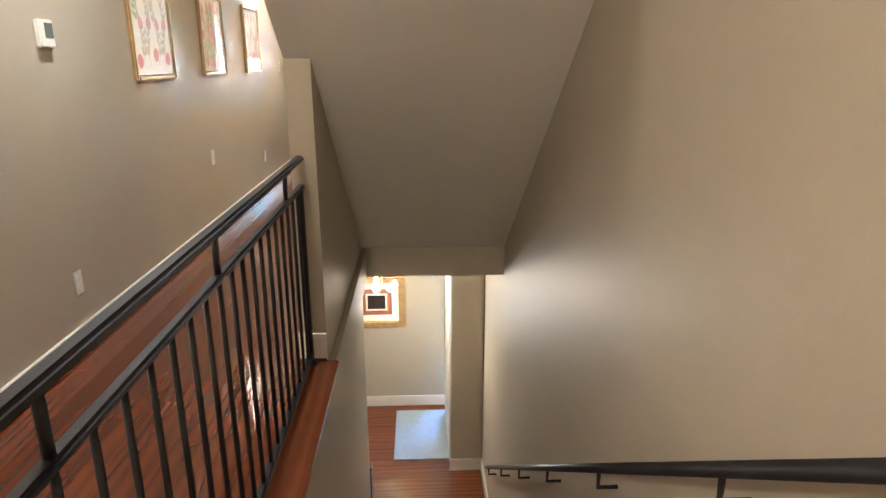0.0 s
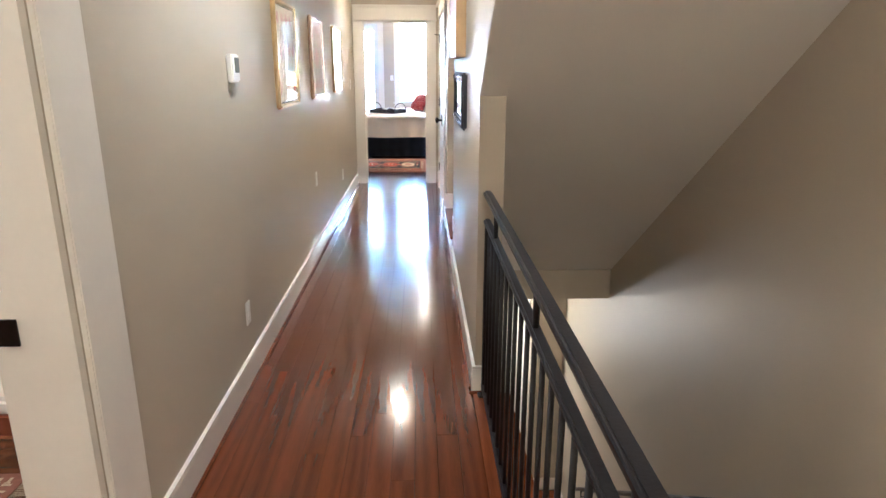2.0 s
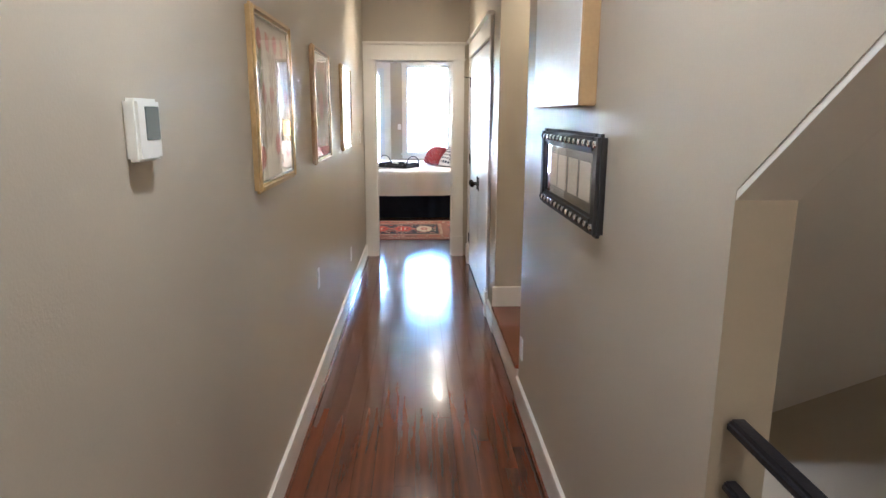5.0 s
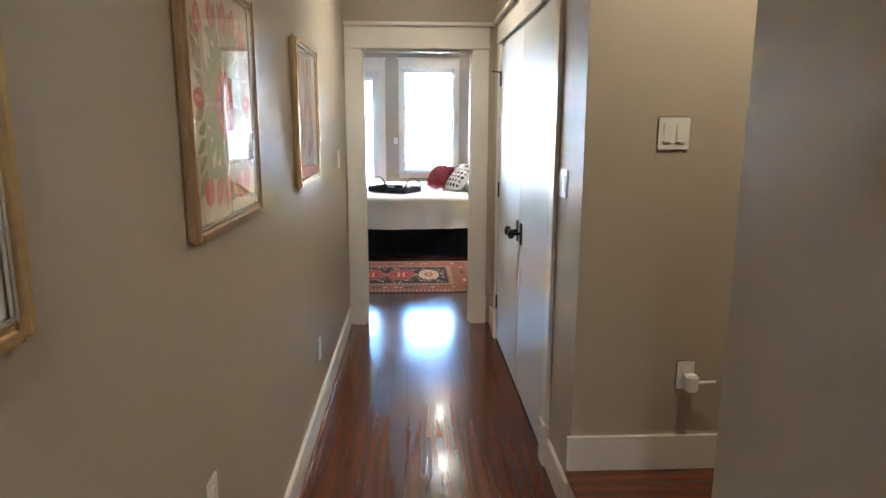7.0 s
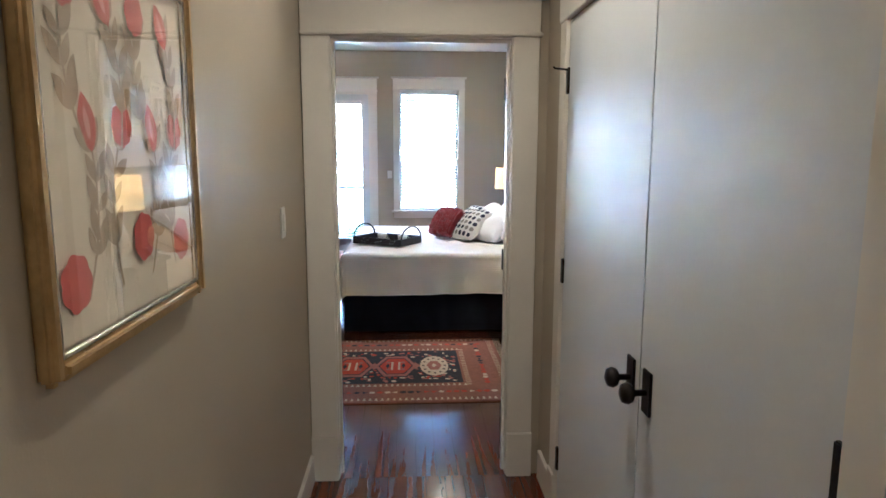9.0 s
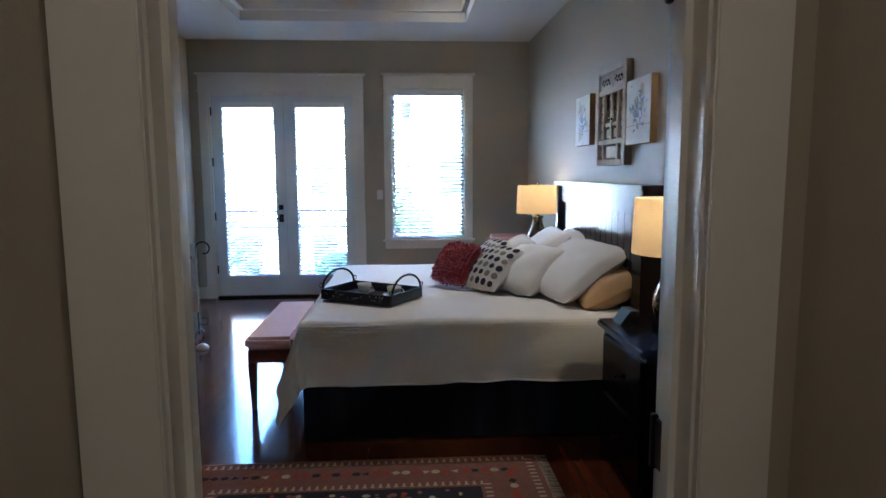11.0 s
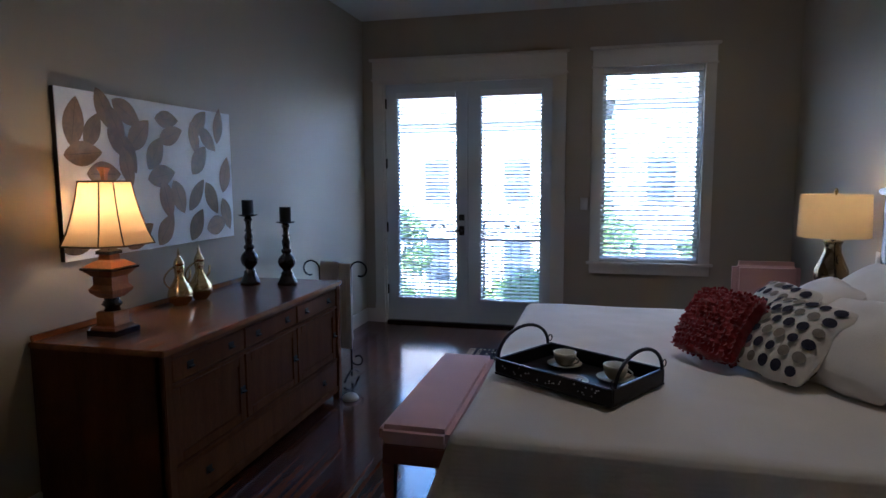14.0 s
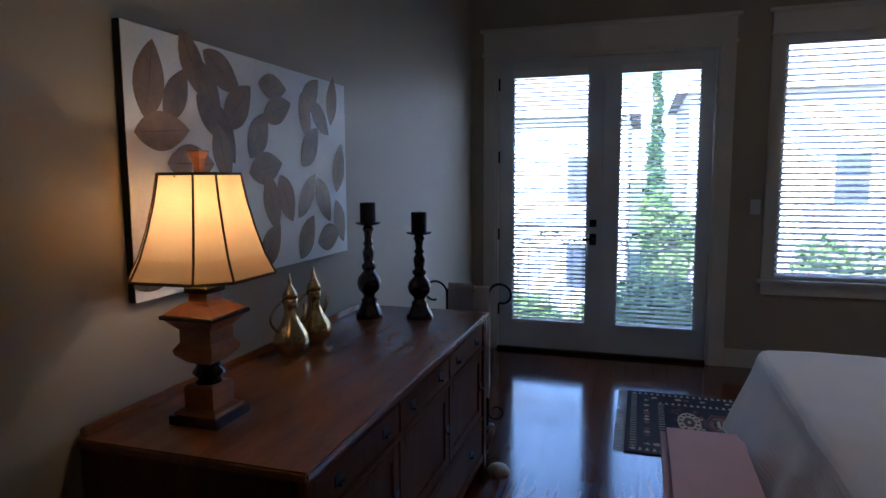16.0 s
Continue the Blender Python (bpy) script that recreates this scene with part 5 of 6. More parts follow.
for d in ((-0.325, -0.265, -0.05, 0, -0.35, 0.35), (0.265, 0.325, -0.05, 0, -0.35, 0.35), (-0.265, 0.265, -0.05, 0, 0.31, 0.35), (-0.265, 0.265, -0.05, 0, -0.35, -0.31),
          (-0.265, 0.265, -0.045, 0, 0.16, 0.20), (-0.265, 0.265, -0.045, 0, -0.20, -0.165), (-0.17, -0.135, -0.045, 0, -0.31, 0.16), (0.135, 0.17, -0.045, 0, -0.31, 0.16), (-0.02, 0.02, -0.04, 0, -0.165, 0.16), (-0.02, 0.02, -0.04, 0, 0.2, 0.31)):
    part("rail", boxes(d, bevel=0.004), CARVED, pn)
for cx, cz in ((-0.14, 0.255), (0.14, 0.255)):
    bm = boxes((cx - 0.12, cx + 0.12, -0.032, -0.02, cz - 0.053, cz + 0.053))
    part("fretwork", bm, CARVED, pn)
    # dark raised discs stand in for the shade inside the fret openings
    for k in range(9):
        part("fret_hole", lathe([(0.011, 0), (0.010, 0.0022)], 7), DARKWOOD, pn).matrix_basis = pose(cx - 0.08 + 0.02 * k, -0.0325, cz + 0.018 * math.sin(k * 2.2), 90)
for cx in (-0.077, 0.077):
    bm = bmesh.new()
    for k in range(7):
        petal(bm, cx + 0.03 * math.cos(k * 0.9), 0.09 + 0.04 * math.sin(k * 0.9), 0.07, 0.025, k * 0.9, -0.03)
    bmesh.ops.solidify(bm, geom=list(bm.faces), thickness=0.008)
    part("carving", bm, CARVED, pn)
    part("small_panel", boxes((cx - 0.035, cx + 0.035, -0.034, -0.02, -0.15, -0.09), bevel=0.004), CARVED, pn)
    part("rail", boxes((cx - 0.055, cx + 0.055, -0.038, -0.02, -0.07, -0.045), bevel=0.003), CARVED, pn)
for cx in (-0.218, 0.218):
    for k in range(7):
        part("carving", lathe([(0.03, 0), (0.026, 0.010), (0.006, 0.016)], 6), CARVED, pn).matrix_basis = pose(cx, -0.02, -0.26 + 0.065 * k, 90)
part("lower_panel", boxes((-0.10, 0.10, -0.034, -0.02, -0.295, -0.215), bevel=0.006), CARVED, pn)
for x in (-0.03, 0.03):
    part("boss", lathe([(0.012, 0), (0.010, 0.008), (0.003, 0.012)], 10), STEEL, pn).matrix_basis = pose(x, -0.04, -0.02, 90)

# ---- sideboard and what stands on it ----
sb = thing("sideboard", (-3.195, 11.93, 0), "antique oak sideboard with drawers and panelled doors", "sideboard")
X0, X1, Y0, Y1 = -0.335, 0.325, -0.895, 0.895
part("top", boxes((X0, X1 + 0.012, Y0 - 0.012, Y1 + 0.012, 0.79, 0.816), bevel=0.005), OAK, sb)
part("back_lip", boxes((X0, X0 + 0.02, Y0, Y1, 0.816, 0.842), bevel=0.004), OAK, sb)
# sides and fronts take the darkened oak, which carries painted shade
part("side_panel", boxes((X0, X1 - 0.02, Y0, Y0 + 0.025, 0.06, 0.79)), OAK_SHADED, sb)
part("side_panel", boxes((X0, X1 - 0.02, Y1 - 0.025, Y1, 0.06, 0.79)), OAK_SHADED, sb)
part("back_panel", boxes((X0, X0 + 0.015, Y0 + 0.025, Y1 - 0.025, 0.06, 0.79)), OAK_SHADED, sb)
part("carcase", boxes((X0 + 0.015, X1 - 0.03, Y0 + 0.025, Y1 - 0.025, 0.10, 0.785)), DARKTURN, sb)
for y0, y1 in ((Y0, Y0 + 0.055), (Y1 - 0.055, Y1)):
    part("stile", boxes((X1 - 0.045, X1, y0, y1, 0.0, 0.79), bevel=0.004), OAK_SHADED, sb)
    part("rear_leg", boxes((X0, X0 + 0.05, y0, y1, 0.0, 0.06), bevel=0.004), OAK_SHADED, sb)
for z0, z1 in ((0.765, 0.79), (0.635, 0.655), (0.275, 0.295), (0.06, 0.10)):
    part("rail", boxes((X1 - 0.04, X1 - 0.004, Y0 + 0.055, Y1 - 0.055, z0, z1), bevel=0.003), OAK_SHADED, sb)


def pull(owner, y, z, x):
    part("pull", boxes((x, x + 0.004, y - 0.022, y + 0.022, z - 0.018, z + 0.018), (x + 0.004, x + 0.018, y - 0.016, y + 0.016, z - 0.012, z - 0.004), bevel=0.002), BRONZE, owner, "square dark copper pull")


w4 = (Y1 - Y0 - 0.11) / 3
for i in range(3):
    y0 = Y0 + 0.055 + i * w4
    dr = part("drawer", boxes((X1 - 0.03, X1 - 0.008, y0 + 0.006, y0 + w4 - 0.006, 0.659, 0.761), bevel=0.003), OAK_SHADED, sb)
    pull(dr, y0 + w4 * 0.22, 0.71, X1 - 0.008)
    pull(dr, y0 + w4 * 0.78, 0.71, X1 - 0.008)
    dd = part("door", boxes((X1 - 0.034, X1 - 0.018, y0 + 0.02, y0 + w4 - 0.02, 0.30, 0.63), bevel=0.002), OAK_SHADED, sb)
    part("door_frame", boxes((X1 - 0.03, X1 - 0.01, y0 + 0.006, y0 + 0.055, 0.30, 0.63), (X1 - 0.03, X1 - 0.01, y0 + w4 - 0.055, y0 + w4 - 0.006, 0.30, 0.63), (X1 - 0.03, X1 - 0.01, y0 + 0.055, y0 + w4 - 0.055, 0.30, 0.345), (X1 - 0.03, X1 - 0.01, y0 + 0.055, y0 + w4 - 0.055, 0.585, 0.63), bevel=0.002), OAK_SHADED, dd)
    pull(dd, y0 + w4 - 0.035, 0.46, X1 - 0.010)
dr = part("long_drawer", boxes((X1 - 0.03, X1 - 0.008, Y0 + 0.06, Y1 - 0.06, 0.105, 0.27), bevel=0.003), OAK_SHADED, sb)
pull(dr, -0.62, 0.19, X1 - 0.008)
pull(dr, 0.62, 0.19, X1 - 0.008)

pt = thing("leaf_painting", (BX0, 11.915, 1.525), "white canvas painted with scattered brown leaves", "painting", "", 90)
part("canvas", boxes((-0.68, 0.68, -0.026, 0, -0.393, 0.393), bevel=0.003), BLACKEDGE, pt, "black canvas edge")
part("painting_face", boxes((-0.679, 0.679, -0.0285, -0.0262, -0.392, 0.392)), CANVAS, pt)
LEAVES = ((.072, .81, 80), (.152, .77, 60), (.106, .627, 5), (.212, .909, -65), (.321, .90, -30), (.264, .814, -60), (.28, .70, -40), (.379, .766, 45), (.315, .643, -60), (.31, .55, -75),
          (.545, .89, 0), (.565, .782, 20), (.467, .651, 55), (.755, .89, 45), (.72, .772, -75), (.815, .777, -40), (.747, .617, 50), (.90, .89, 80), (.948, .507, 75), (.499, .498, 10),
          (.525, .325, -75), (.60, .344, -65), (.72, .355, 50), (.83, .322, -60), (.94, .19, -70), (.714, .13, 55), (.86, .11, 10), (.51, .12, 50), (.075, .11, 20), (.193, .507, 0), (.36, .07, 30))
rnd = random.Random(2)
for k, (u, v, a) in enumerate(LEAVES):
    bm = bmesh.new()
    ln, wd = rnd.uniform(0.195, 0.24), rnd.uniform(0.095, 0.125)
    cx, cz = (u - 0.5) * 1.36, (v - 0.5) * 0.786
    cx, cz = max(-0.59, min(0.60, cx)), max(-0.315, min(0.315, cz))
    petal(bm, cx, cz, ln, wd, radians(a), -0.0290 - 0.00008 * k, 14)
    lf = part("leaf", bm, LEAFBROWN, pt)
    bm = bmesh.new()
    petal(bm, cx, cz, ln * 0.95, 0.004, radians(a), -0.02904 - 0.00008 * k, 6)
    part("vein", bm, LEAFLINE, lf)

dl = thing("table_lamp", (-3.29, 11.25, 0.816), "amber wooden urn lamp with a cream bell shade", "lamp")
part("plinth", lathe([(0.095, 0), (0.095, 0.025)], sides=4), DARKTURN, dl, "black square plinth")
part("lower_block", lathe([(0.082, 0.025), (0.080, 0.035), (0.058, 0.042), (0.058, 0.10), (0.050, 0.105)], sides=4), LAMPWOOD, dl)
part("stem", lathe([(0.045, 0.105), (0.038, 0.12), (0.055, 0.135), (0.038, 0.155), (0.045, 0.165)], 24), DARKTURN, dl, smooth=True)
part("urn", lathe([(0.045, 0.165), (0.075, 0.19), (0.080, 0.205), (0.062, 0.225), (0.062, 0.26), (0.098, 0.292)], sides=4), LAMPWOOD, dl)
part("lip", lathe([(0.104, 0.292), (0.106, 0.302), (0.098, 0.305)], sides=4), DARKTURN, dl)
part("shoulder", lathe([(0.098, 0.305), (0.06, 0.328), (0.038, 0.335), (0.036, 0.36)], sides=4), LAMPWOOD, dl)
part("collar", lathe([(0.047, 0.36), (0.047, 0.374), (0.026, 0.384), (0.014, 0.392), (0.014, 0.44)], sides=4), DARKTURN, dl)
bm = bmesh.new()
prof = [(0.192, 0.405), (0.165, 0.46), (0.142, 0.53), (0.121, 0.61), (0.108, 0.68)]


def octagon(r):
    c = 0.42 * r
    return [(r, -r + c), (r, r - c), (r - c, r), (-r + c, r), (-r, r - c), (-r, -r + c), (-r + c, -r), (r - c, -r)]


rg = [[bm.verts.new((x, y, z)) for x, y in octagon(r * 0.95)] for r, z in prof]
for a, b in zip(rg, rg[1:]):
    for i in range(8):
        bm.faces.new((a[i], a[(i + 1) % 8], b[(i + 1) % 8], b[i]))
bmesh.ops.solidify(bm, geom=list(bm.faces), thickness=0.002)
sh = part("shade", bm, BELL, dl, "cream bell shade, lit")
for i in range(8):
    part("rib", tube([(*[c * 1.004 for c in octagon(r * 0.95)[i]], z) for r, z in prof], 0.0035, 5), SHADETRIM, sh, "brown braid")
for r, z in (prof[0], prof[-1]):
    o8 = [(x * 1.004, y * 1.004, z) for x, y in octagon(r * 0.95)]
    part("edge_braid", tube(o8 + o8[:1], 0.004, 5), SHADETRIM, sh, "brown braid")
part("harp", tube([(0, 0, 0.44), (0.05, 0, 0.52), (0.045, 0, 0.62), (0, 0, 0.69)], 0.003, 5), BRASS, dl)
part("spider", boxes((-0.107, 0.107, -0.002, 0.002, 0.676, 0.68), (-0.002, 0.002, -0.107, 0.107, 0.671, 0.675)), BRASS, dl)
part("finial", lathe([(0.012, 0.685), (0.012, 0.70), (0.016, 0.722), (0.024, 0.738), (0.024, 0.743)], sides=4), LAMPWOOD, dl, "amber finial")
part("bulb", lathe([(0.012, 0.49), (0.028, 0.52), (0.028, 0.55), (0.006, 0.58)], 12), BULB, dl, "glowing bulb", True)


for ob in dl.children_recursive:
    k = 0.90 if ob.name.split(".")[0] in ("shade", "rib", "edge_braid", "spider", "harp", "bulb") else 0.80
    for v in ob.data.vertices:
        v.co.x, v.co.y = v.co.x * k, v.co.y * k


def ewer(at, s, handle, label):
    e = thing("ewer", at, label, "pitcher", "brass ewers", 60)
    prof = [(0.036, 0), (0.038, 0.006), (0.058, 0.025), (0.068, 0.055), (0.060, 0.09), (0.038, 0.125), (0.024, 0.16), (0.026, 0.19), (0.030, 0.21), (0.026, 0.222)]
    part("body", lathe([(r * s, z * s) for r, z in prof], 28), BRASS, e, smooth=True)
    part("lid", lathe([(r * s, z * s) for r, z in [(0.030, 0.222), (0.026, 0.24), (0.012, 0.265), (0.006, 0.275), (0.008, 0.283), (0.002, 0.315)]], 20), BRASS, e, "domed pointed lid", True)
    part("spout", tube([(0.03 * s, 0, 0.11 * s), (0.058 * s, 0, 0.15 * s), (0.062 * s, 0, 0.19 * s)], 0.007 * s, 8), BRASS, e, smooth=True)
    if handle:
        part("handle", tube(bent(lambda k: (-(0.026 + 0.058 * math.sin(math.pi * k) ** 0.8) * s, 0, (0.08 + 0.135 * k) * s), 14), 0.005 * s, 6), BRASS, e, "dark curved handle", True)


ewer((-3.40, 11.87, 0.816), 1.0, True, "tarnished brass ewer with a pointed lid")
ewer((-3.40, 12.05, 0.816), 1.0, True, "tarnished brass ewer with a curved handle")


def candlestick(at, s, label):
    c = thing("candlestick", at, label, "candlestick", "turned candlesticks")
    prof = [(0.064, 0), (0.066, 0.010), (0.060, 0.022), (0.046, 0.045), (0.038, 0.062), (0.040, 0.072), (0.028, 0.082), (0.030, 0.095), (0.050, 0.115), (0.058, 0.140), (0.052, 0.163), (0.032, 0.184), (0.024, 0.190), (0.034, 0.202), (0.034, 0.214), (0.022, 0.224), (0.026, 0.245), (0.029, 0.268), (0.018, 0.290), (0.026, 0.302), (0.017, 0.314), (0.020, 0.345), (0.028, 0.362), (0.020, 0.372)]
    part("stem", lathe([(r, z * s) for r, z in prof], 28), DARKTURN, c, smooth=True)
    part("dish", lathe([(0.02, 0.372 * s), (0.058, 0.382 * s), (0.062, 0.388 * s), (0.03, 0.386 * s)], 28), DARKTURN, c, smooth=True)
    part("candle", lathe([(0.036, 0.386 * s), (0.037, 0.386 * s + 0.004), (0.037, 0.386 * s + 0.092), (0.034, 0.386 * s + 0.096)], 24), CANDLE, c, "charcoal pillar candle", True)


candlestick((-3.39, 12.57, 0.816), 1.18, "tall dark turned candlestick with a charcoal candle")
candlestick((-3.15, 12.62, 0.816), 1.06, "shorter dark turned candlestick with a charcoal candle")

rk = thing("towel_stand", (-3.07, 13.20, 0), "black scrolled iron stand holding folded towels", "towel rack")
for e in (-1, 1):
    x = 0.12 * e
    part("upright", tube([(x, 0, 0.03), (x, 0, 0.85)], 0.008, 8), IRON, rk, smooth=True)
    part("scroll", tube(bent(lambda k: (x + e * (0.075 - 0.075 * (1 - 0.45 * k) * math.cos(k * 5.0)), 0, 0.83 + 0.075 * (1 - 0.45 * k) * math.sin(k * 5.0)), 24), 0.007, 6), IRON, rk, smooth=True)
    part("foot", tube(bent(lambda k: (x, -0.14 + 0.28 * k, 0.022 + 0.05 * math.sin(math.pi * k)), 12), 0.008, 6), IRON, rk, smooth=True)
    part("foot_scroll", tube(bent(lambda k: (x + e * (0.05 - 0.05 * (1 - 0.5 * k) * math.cos(k * 5.5)), 0, 0.16 - 0.05 * (1 - 0.5 * k) * math.sin(k * 5.5)), 18), 0.006, 6), IRON, rk, smooth=True)
for z in (0.85, 0.70, 0.3):
    part("bar", tube([(-0.12, 0, z), (0.12, 0, z)], 0.006, 6), IRON, rk, smooth=True)


def towel(at, w, drop, material, label, t=0.022):
    o = thing("towel", at, label, "towel")
    bm = bmesh.new()
    n, prof = 20, []
    for k in range(24):
        a = k / 23
        if a < 0.4:
            prof.append((-0.018, -drop * (1 - a / 0.4)))
        elif a < 0.6:
            q = (a - 0.4) / 0.2 * math.pi
            prof.append((-0.018 * math.cos(q), 0.018 * math.sin(q)))
        else:
            prof.append((0.018, -drop * 0.9 * (a - 0.6) / 0.4))
    rows = [[bm.verts.new((x + 0.006 * noise.noise((i * 0.4, z * 8, 1)), -w / 2 + w * i / n, z + 0.006 * noise.noise((i * 0.5, z, 4)))) for x, z in prof] for i in range(n + 1)]
    for a, b in zip(rows, rows[1:]):
        for k in range(23):
            bm.faces.new((a[k], a[k + 1], b[k + 1], b[k]))
    bmesh.ops.recalc_face_normals(bm, faces=bm.faces)
    bmesh.ops.solidify(bm, geom=list(bm.faces), thickness=-0.012)
    part("cloth", bm, material, o, smooth=True)
    o.matrix_basis = pose(*at, 0, 0, 90)


towel((-3.105, 13.20, 0.862), 0.14, 0.16, TOWEL, "lilac towel folded over the stand")
towel((-2.985, 13.20, 0.862), 0.09, 0.62, TOWELW, "long white towel hanging from the stand")
cap = thing("floor_knob", (-2.80, 12.80, 0), "small white round object beside the sideboard foot", "doorstop")
part("dome", lathe([(0.055, 0), (0.058, 0.012), (0.045, 0.032), (0.018, 0.045)], 20), TRIM, cap, smooth=True)

# ---- ceiling fan ----
fan = thing("ceiling_fan", (-1.52, 11.75, BC + 0.24), "white ceiling fan at rest with a pull chain", "ceiling fan")
part("downrod", lathe([(0.05, 0), (0.045, -0.03), (0.014, -0.04), (0.014, -0.28)], 18), TRIM, fan, smooth=True)
part("motor", lathe([(0.03, -0.26), (0.09, -0.28), (0.11, -0.33), (0.10, -0.38), (0.05, -0.40)], 28), TRIM, fan, smooth=True)
for k in range(5):
    part("blade", boxes((0.12, 0.62, -0.055, 0.055, -0.345, -0.337), bevel=0.003), TRIM, fan).matrix_basis = pose(0, 0, 0, 0, 0, 72 * k + 38)
part("light_bowl", lathe([(0.085, -0.40), (0.08, -0.43), (0.04, -0.46), (0.01, -0.468)], 24), CHINA, fan, "frosted glass bowl", True)
part("pull_chain", tube([(0.05, -0.05, -0.40), (0.05, -0.05, -0.62)], 0.002, 5), BRASS, fan)
part("pull", lathe([(0.003, -0.62), (0.008, -0.64), (0.003, -0.66)], 8, (0.05, -0.05, 0)), BRASS, fan)


# ---- rugs ----
def rug(at, lx, ly, rz, label, seed, dark=False):
    o = thing("rug", at, label, "rug", "", rz)
    part("field", boxes((-lx / 2, lx / 2, -ly / 2, ly / 2, 0, 0.008)), RUGNAVY if dark else RUGRED, o)
    layers = {"navy": (bmesh.new(), RUGNAVY), "cream": (bmesh.new(), RUGCREAM), "rose": (bmesh.new(), RUGUMBER if dark else RUGROSE), "vermilion": (bmesh.new(), RUGRED if dark else RUGBRIGHT)}
    rnd = random.Random(seed)

    def poly(col, cx, cy, rx, ry, n, z, turn=0.0):
        bm = layers[col][0]
        bm.faces.new([bm.verts.new((cx + rx * math.cos(turn + 2 * math.pi * i / n), cy + ry * math.sin(turn + 2 * math.pi * i / n), z)) for i in range(n)])

    def rect(col, x0, x1, y0, y1, z):
        bm = layers[col][0]
        bm.faces.new([bm.verts.new(p) for p in ((x0, y0, z), (x1, y0, z), (x1, y1, z), (x0, y1, z))])
    bw = min(lx, ly) * 0.24
    fx, fy = lx / 2 - bw, ly / 2 - bw
    rect("navy", -fx, fx, -fy, fy, 0.0095)
    for band in (0.045, bw - 0.035):
        for sgn in (-1, 1):
            x = -lx / 2 + band
            while x < lx / 2 - band:
                rect("cream", x - 0.006, x + 0.006, sgn * (ly / 2 - band) - 0.018, sgn * (ly / 2 - band) + 0.018, 0.0098)
                rect("cream", x - 0.012, x + 0.012, sgn * (ly / 2 - band) - 0.018, sgn * (ly / 2 - band) - 0.010, 0.0099)
                x += 0.038
            y = -ly / 2 + band
            while y < ly / 2 - band:
                rect("cream", sgn * (lx / 2 - band) - 0.018, sgn * (lx / 2 - band) + 0.018, y - 0.006, y + 0.006, 0.0098)
                y += 0.038
    x = -lx / 2 + bw / 2
    while x < lx / 2 - bw / 3:
        for sgn in (-1, 1):
            poly(rnd.choice(("navy", "vermilion", "cream")), x, sgn * (ly / 2 - bw / 2), 0.024, 0.022, rnd.choice((3, 4, 6)), 0.0102, rnd.uniform(0, 3))
        x += 0.05
    y = -ly / 2 + bw
    while y < ly / 2 - bw / 2:
        for sgn in (-1, 1):
            poly(rnd.choice(("navy", "vermilion", "cream")), sgn * (lx / 2 - bw / 2), y, 0.022, 0.024, rnd.choice((3, 4, 6)), 0.0102, rnd.uniform(0, 3))
        y += 0.05
    for k in range(int(fx * fy * 1500)):
        poly(rnd.choice(("rose", "rose", "vermilion", "cream")), rnd.uniform(-fx + 0.03, fx - 0.03), rnd.uniform(-fy + 0.03, fy - 0.03), rnd.uniform(0.010, 0.022), rnd.uniform(0.010, 0.02), rnd.choice((4, 6, 8)), 0.0104 + k * 1e-6, rnd.uniform(0, 3))
    for cx, end in ((-0.70, True), (-0.25, False), (0.25, False), (0.70, True)):
        cx *= fx
        if end:
            rx, ry = fx * 0.17, fy * 0.62
            poly("cream", cx, 0, rx, ry, 12, 0.0110)
            for k in range(12):
                poly("navy", cx + rx * 0.74 * math.cos(k * 0.5236), ry * 0.74 * math.sin(k * 0.5236), 0.012, 0.014, 5, 0.0113)
            poly("rose", cx, 0, rx * 0.52, ry * 0.5, 6, 0.0114)
            poly("cream", cx, 0, rx * 0.18, ry * 0.2, 4, 0.0118)
        else:
            rx, ry = fx * 0.255, fy * 0.72
            poly("navy", cx, 0, rx * 1.05, ry * 1.08, 6, 0.0110)
            poly("rose", cx, 0, rx * 0.98, ry, 6, 0.0112)
            poly("navy", cx, 0, rx * 0.80, ry * 0.80, 6, 0.0114)
            poly("vermilion", cx, 0, rx * 0.74, ry * 0.74, 6, 0.0116)
            for sx in (-1, 1):
                rect("cream", cx + sx * rx * 0.16 - 0.008, cx + sx * rx * 0.16 + 0.008, -ry * 0.34, ry * 0.34, 0.0119)
                poly("navy", cx + sx * rx * 0.36, 0, rx * 0.10, ry * 0.22, 4, 0.0120)
                for sy in (-1, 1):
                    poly("rose", cx + sx * rx * 0.34, sy * ry * 0.30, 0.018, 0.022, 6, 0.0121)
    for sx in (-1, 1):
        for cx in (0.0, 0.48):
            poly("rose", sx * cx * fx, 0, fx * 0.06, fy * 0.22, 4, 0.0111)
    for col, (bm, mt) in layers.items():
        tagged(part("pattern", bm, mt, o), kind="stuff")
    for sgn in (-1, 1):
        bm = bmesh.new()
        y = -ly / 2
        while y < ly / 2 - 0.008:
            tip = rnd.uniform(-0.008, 0.008)
            x0, x1 = sorted((sgn * lx / 2, sgn * (lx / 2 + 0.06)))
            v = [bm.verts.new(p) for p in ((sgn * lx / 2, y, 0.005), (sgn * lx / 2, y + 0.008, 0.005), (sgn * (lx / 2 + 0.06), y + 0.007 + tip, 0.002), (sgn * (lx / 2 + 0.06), y + tip, 0.002))]
            bm.faces.new(v)
            y += 0.0105
        bmesh.ops.solidify(bm, geom=list(bm.faces), thickness=0.003)
        part("fringe", bm, RUGCREAM, o, "cream fringe")
    return o


rug((-1.30, 9.845, 0.0), 1.90, 1.36, 0, "red and navy patterned rug with cream-edged medallions", 5)
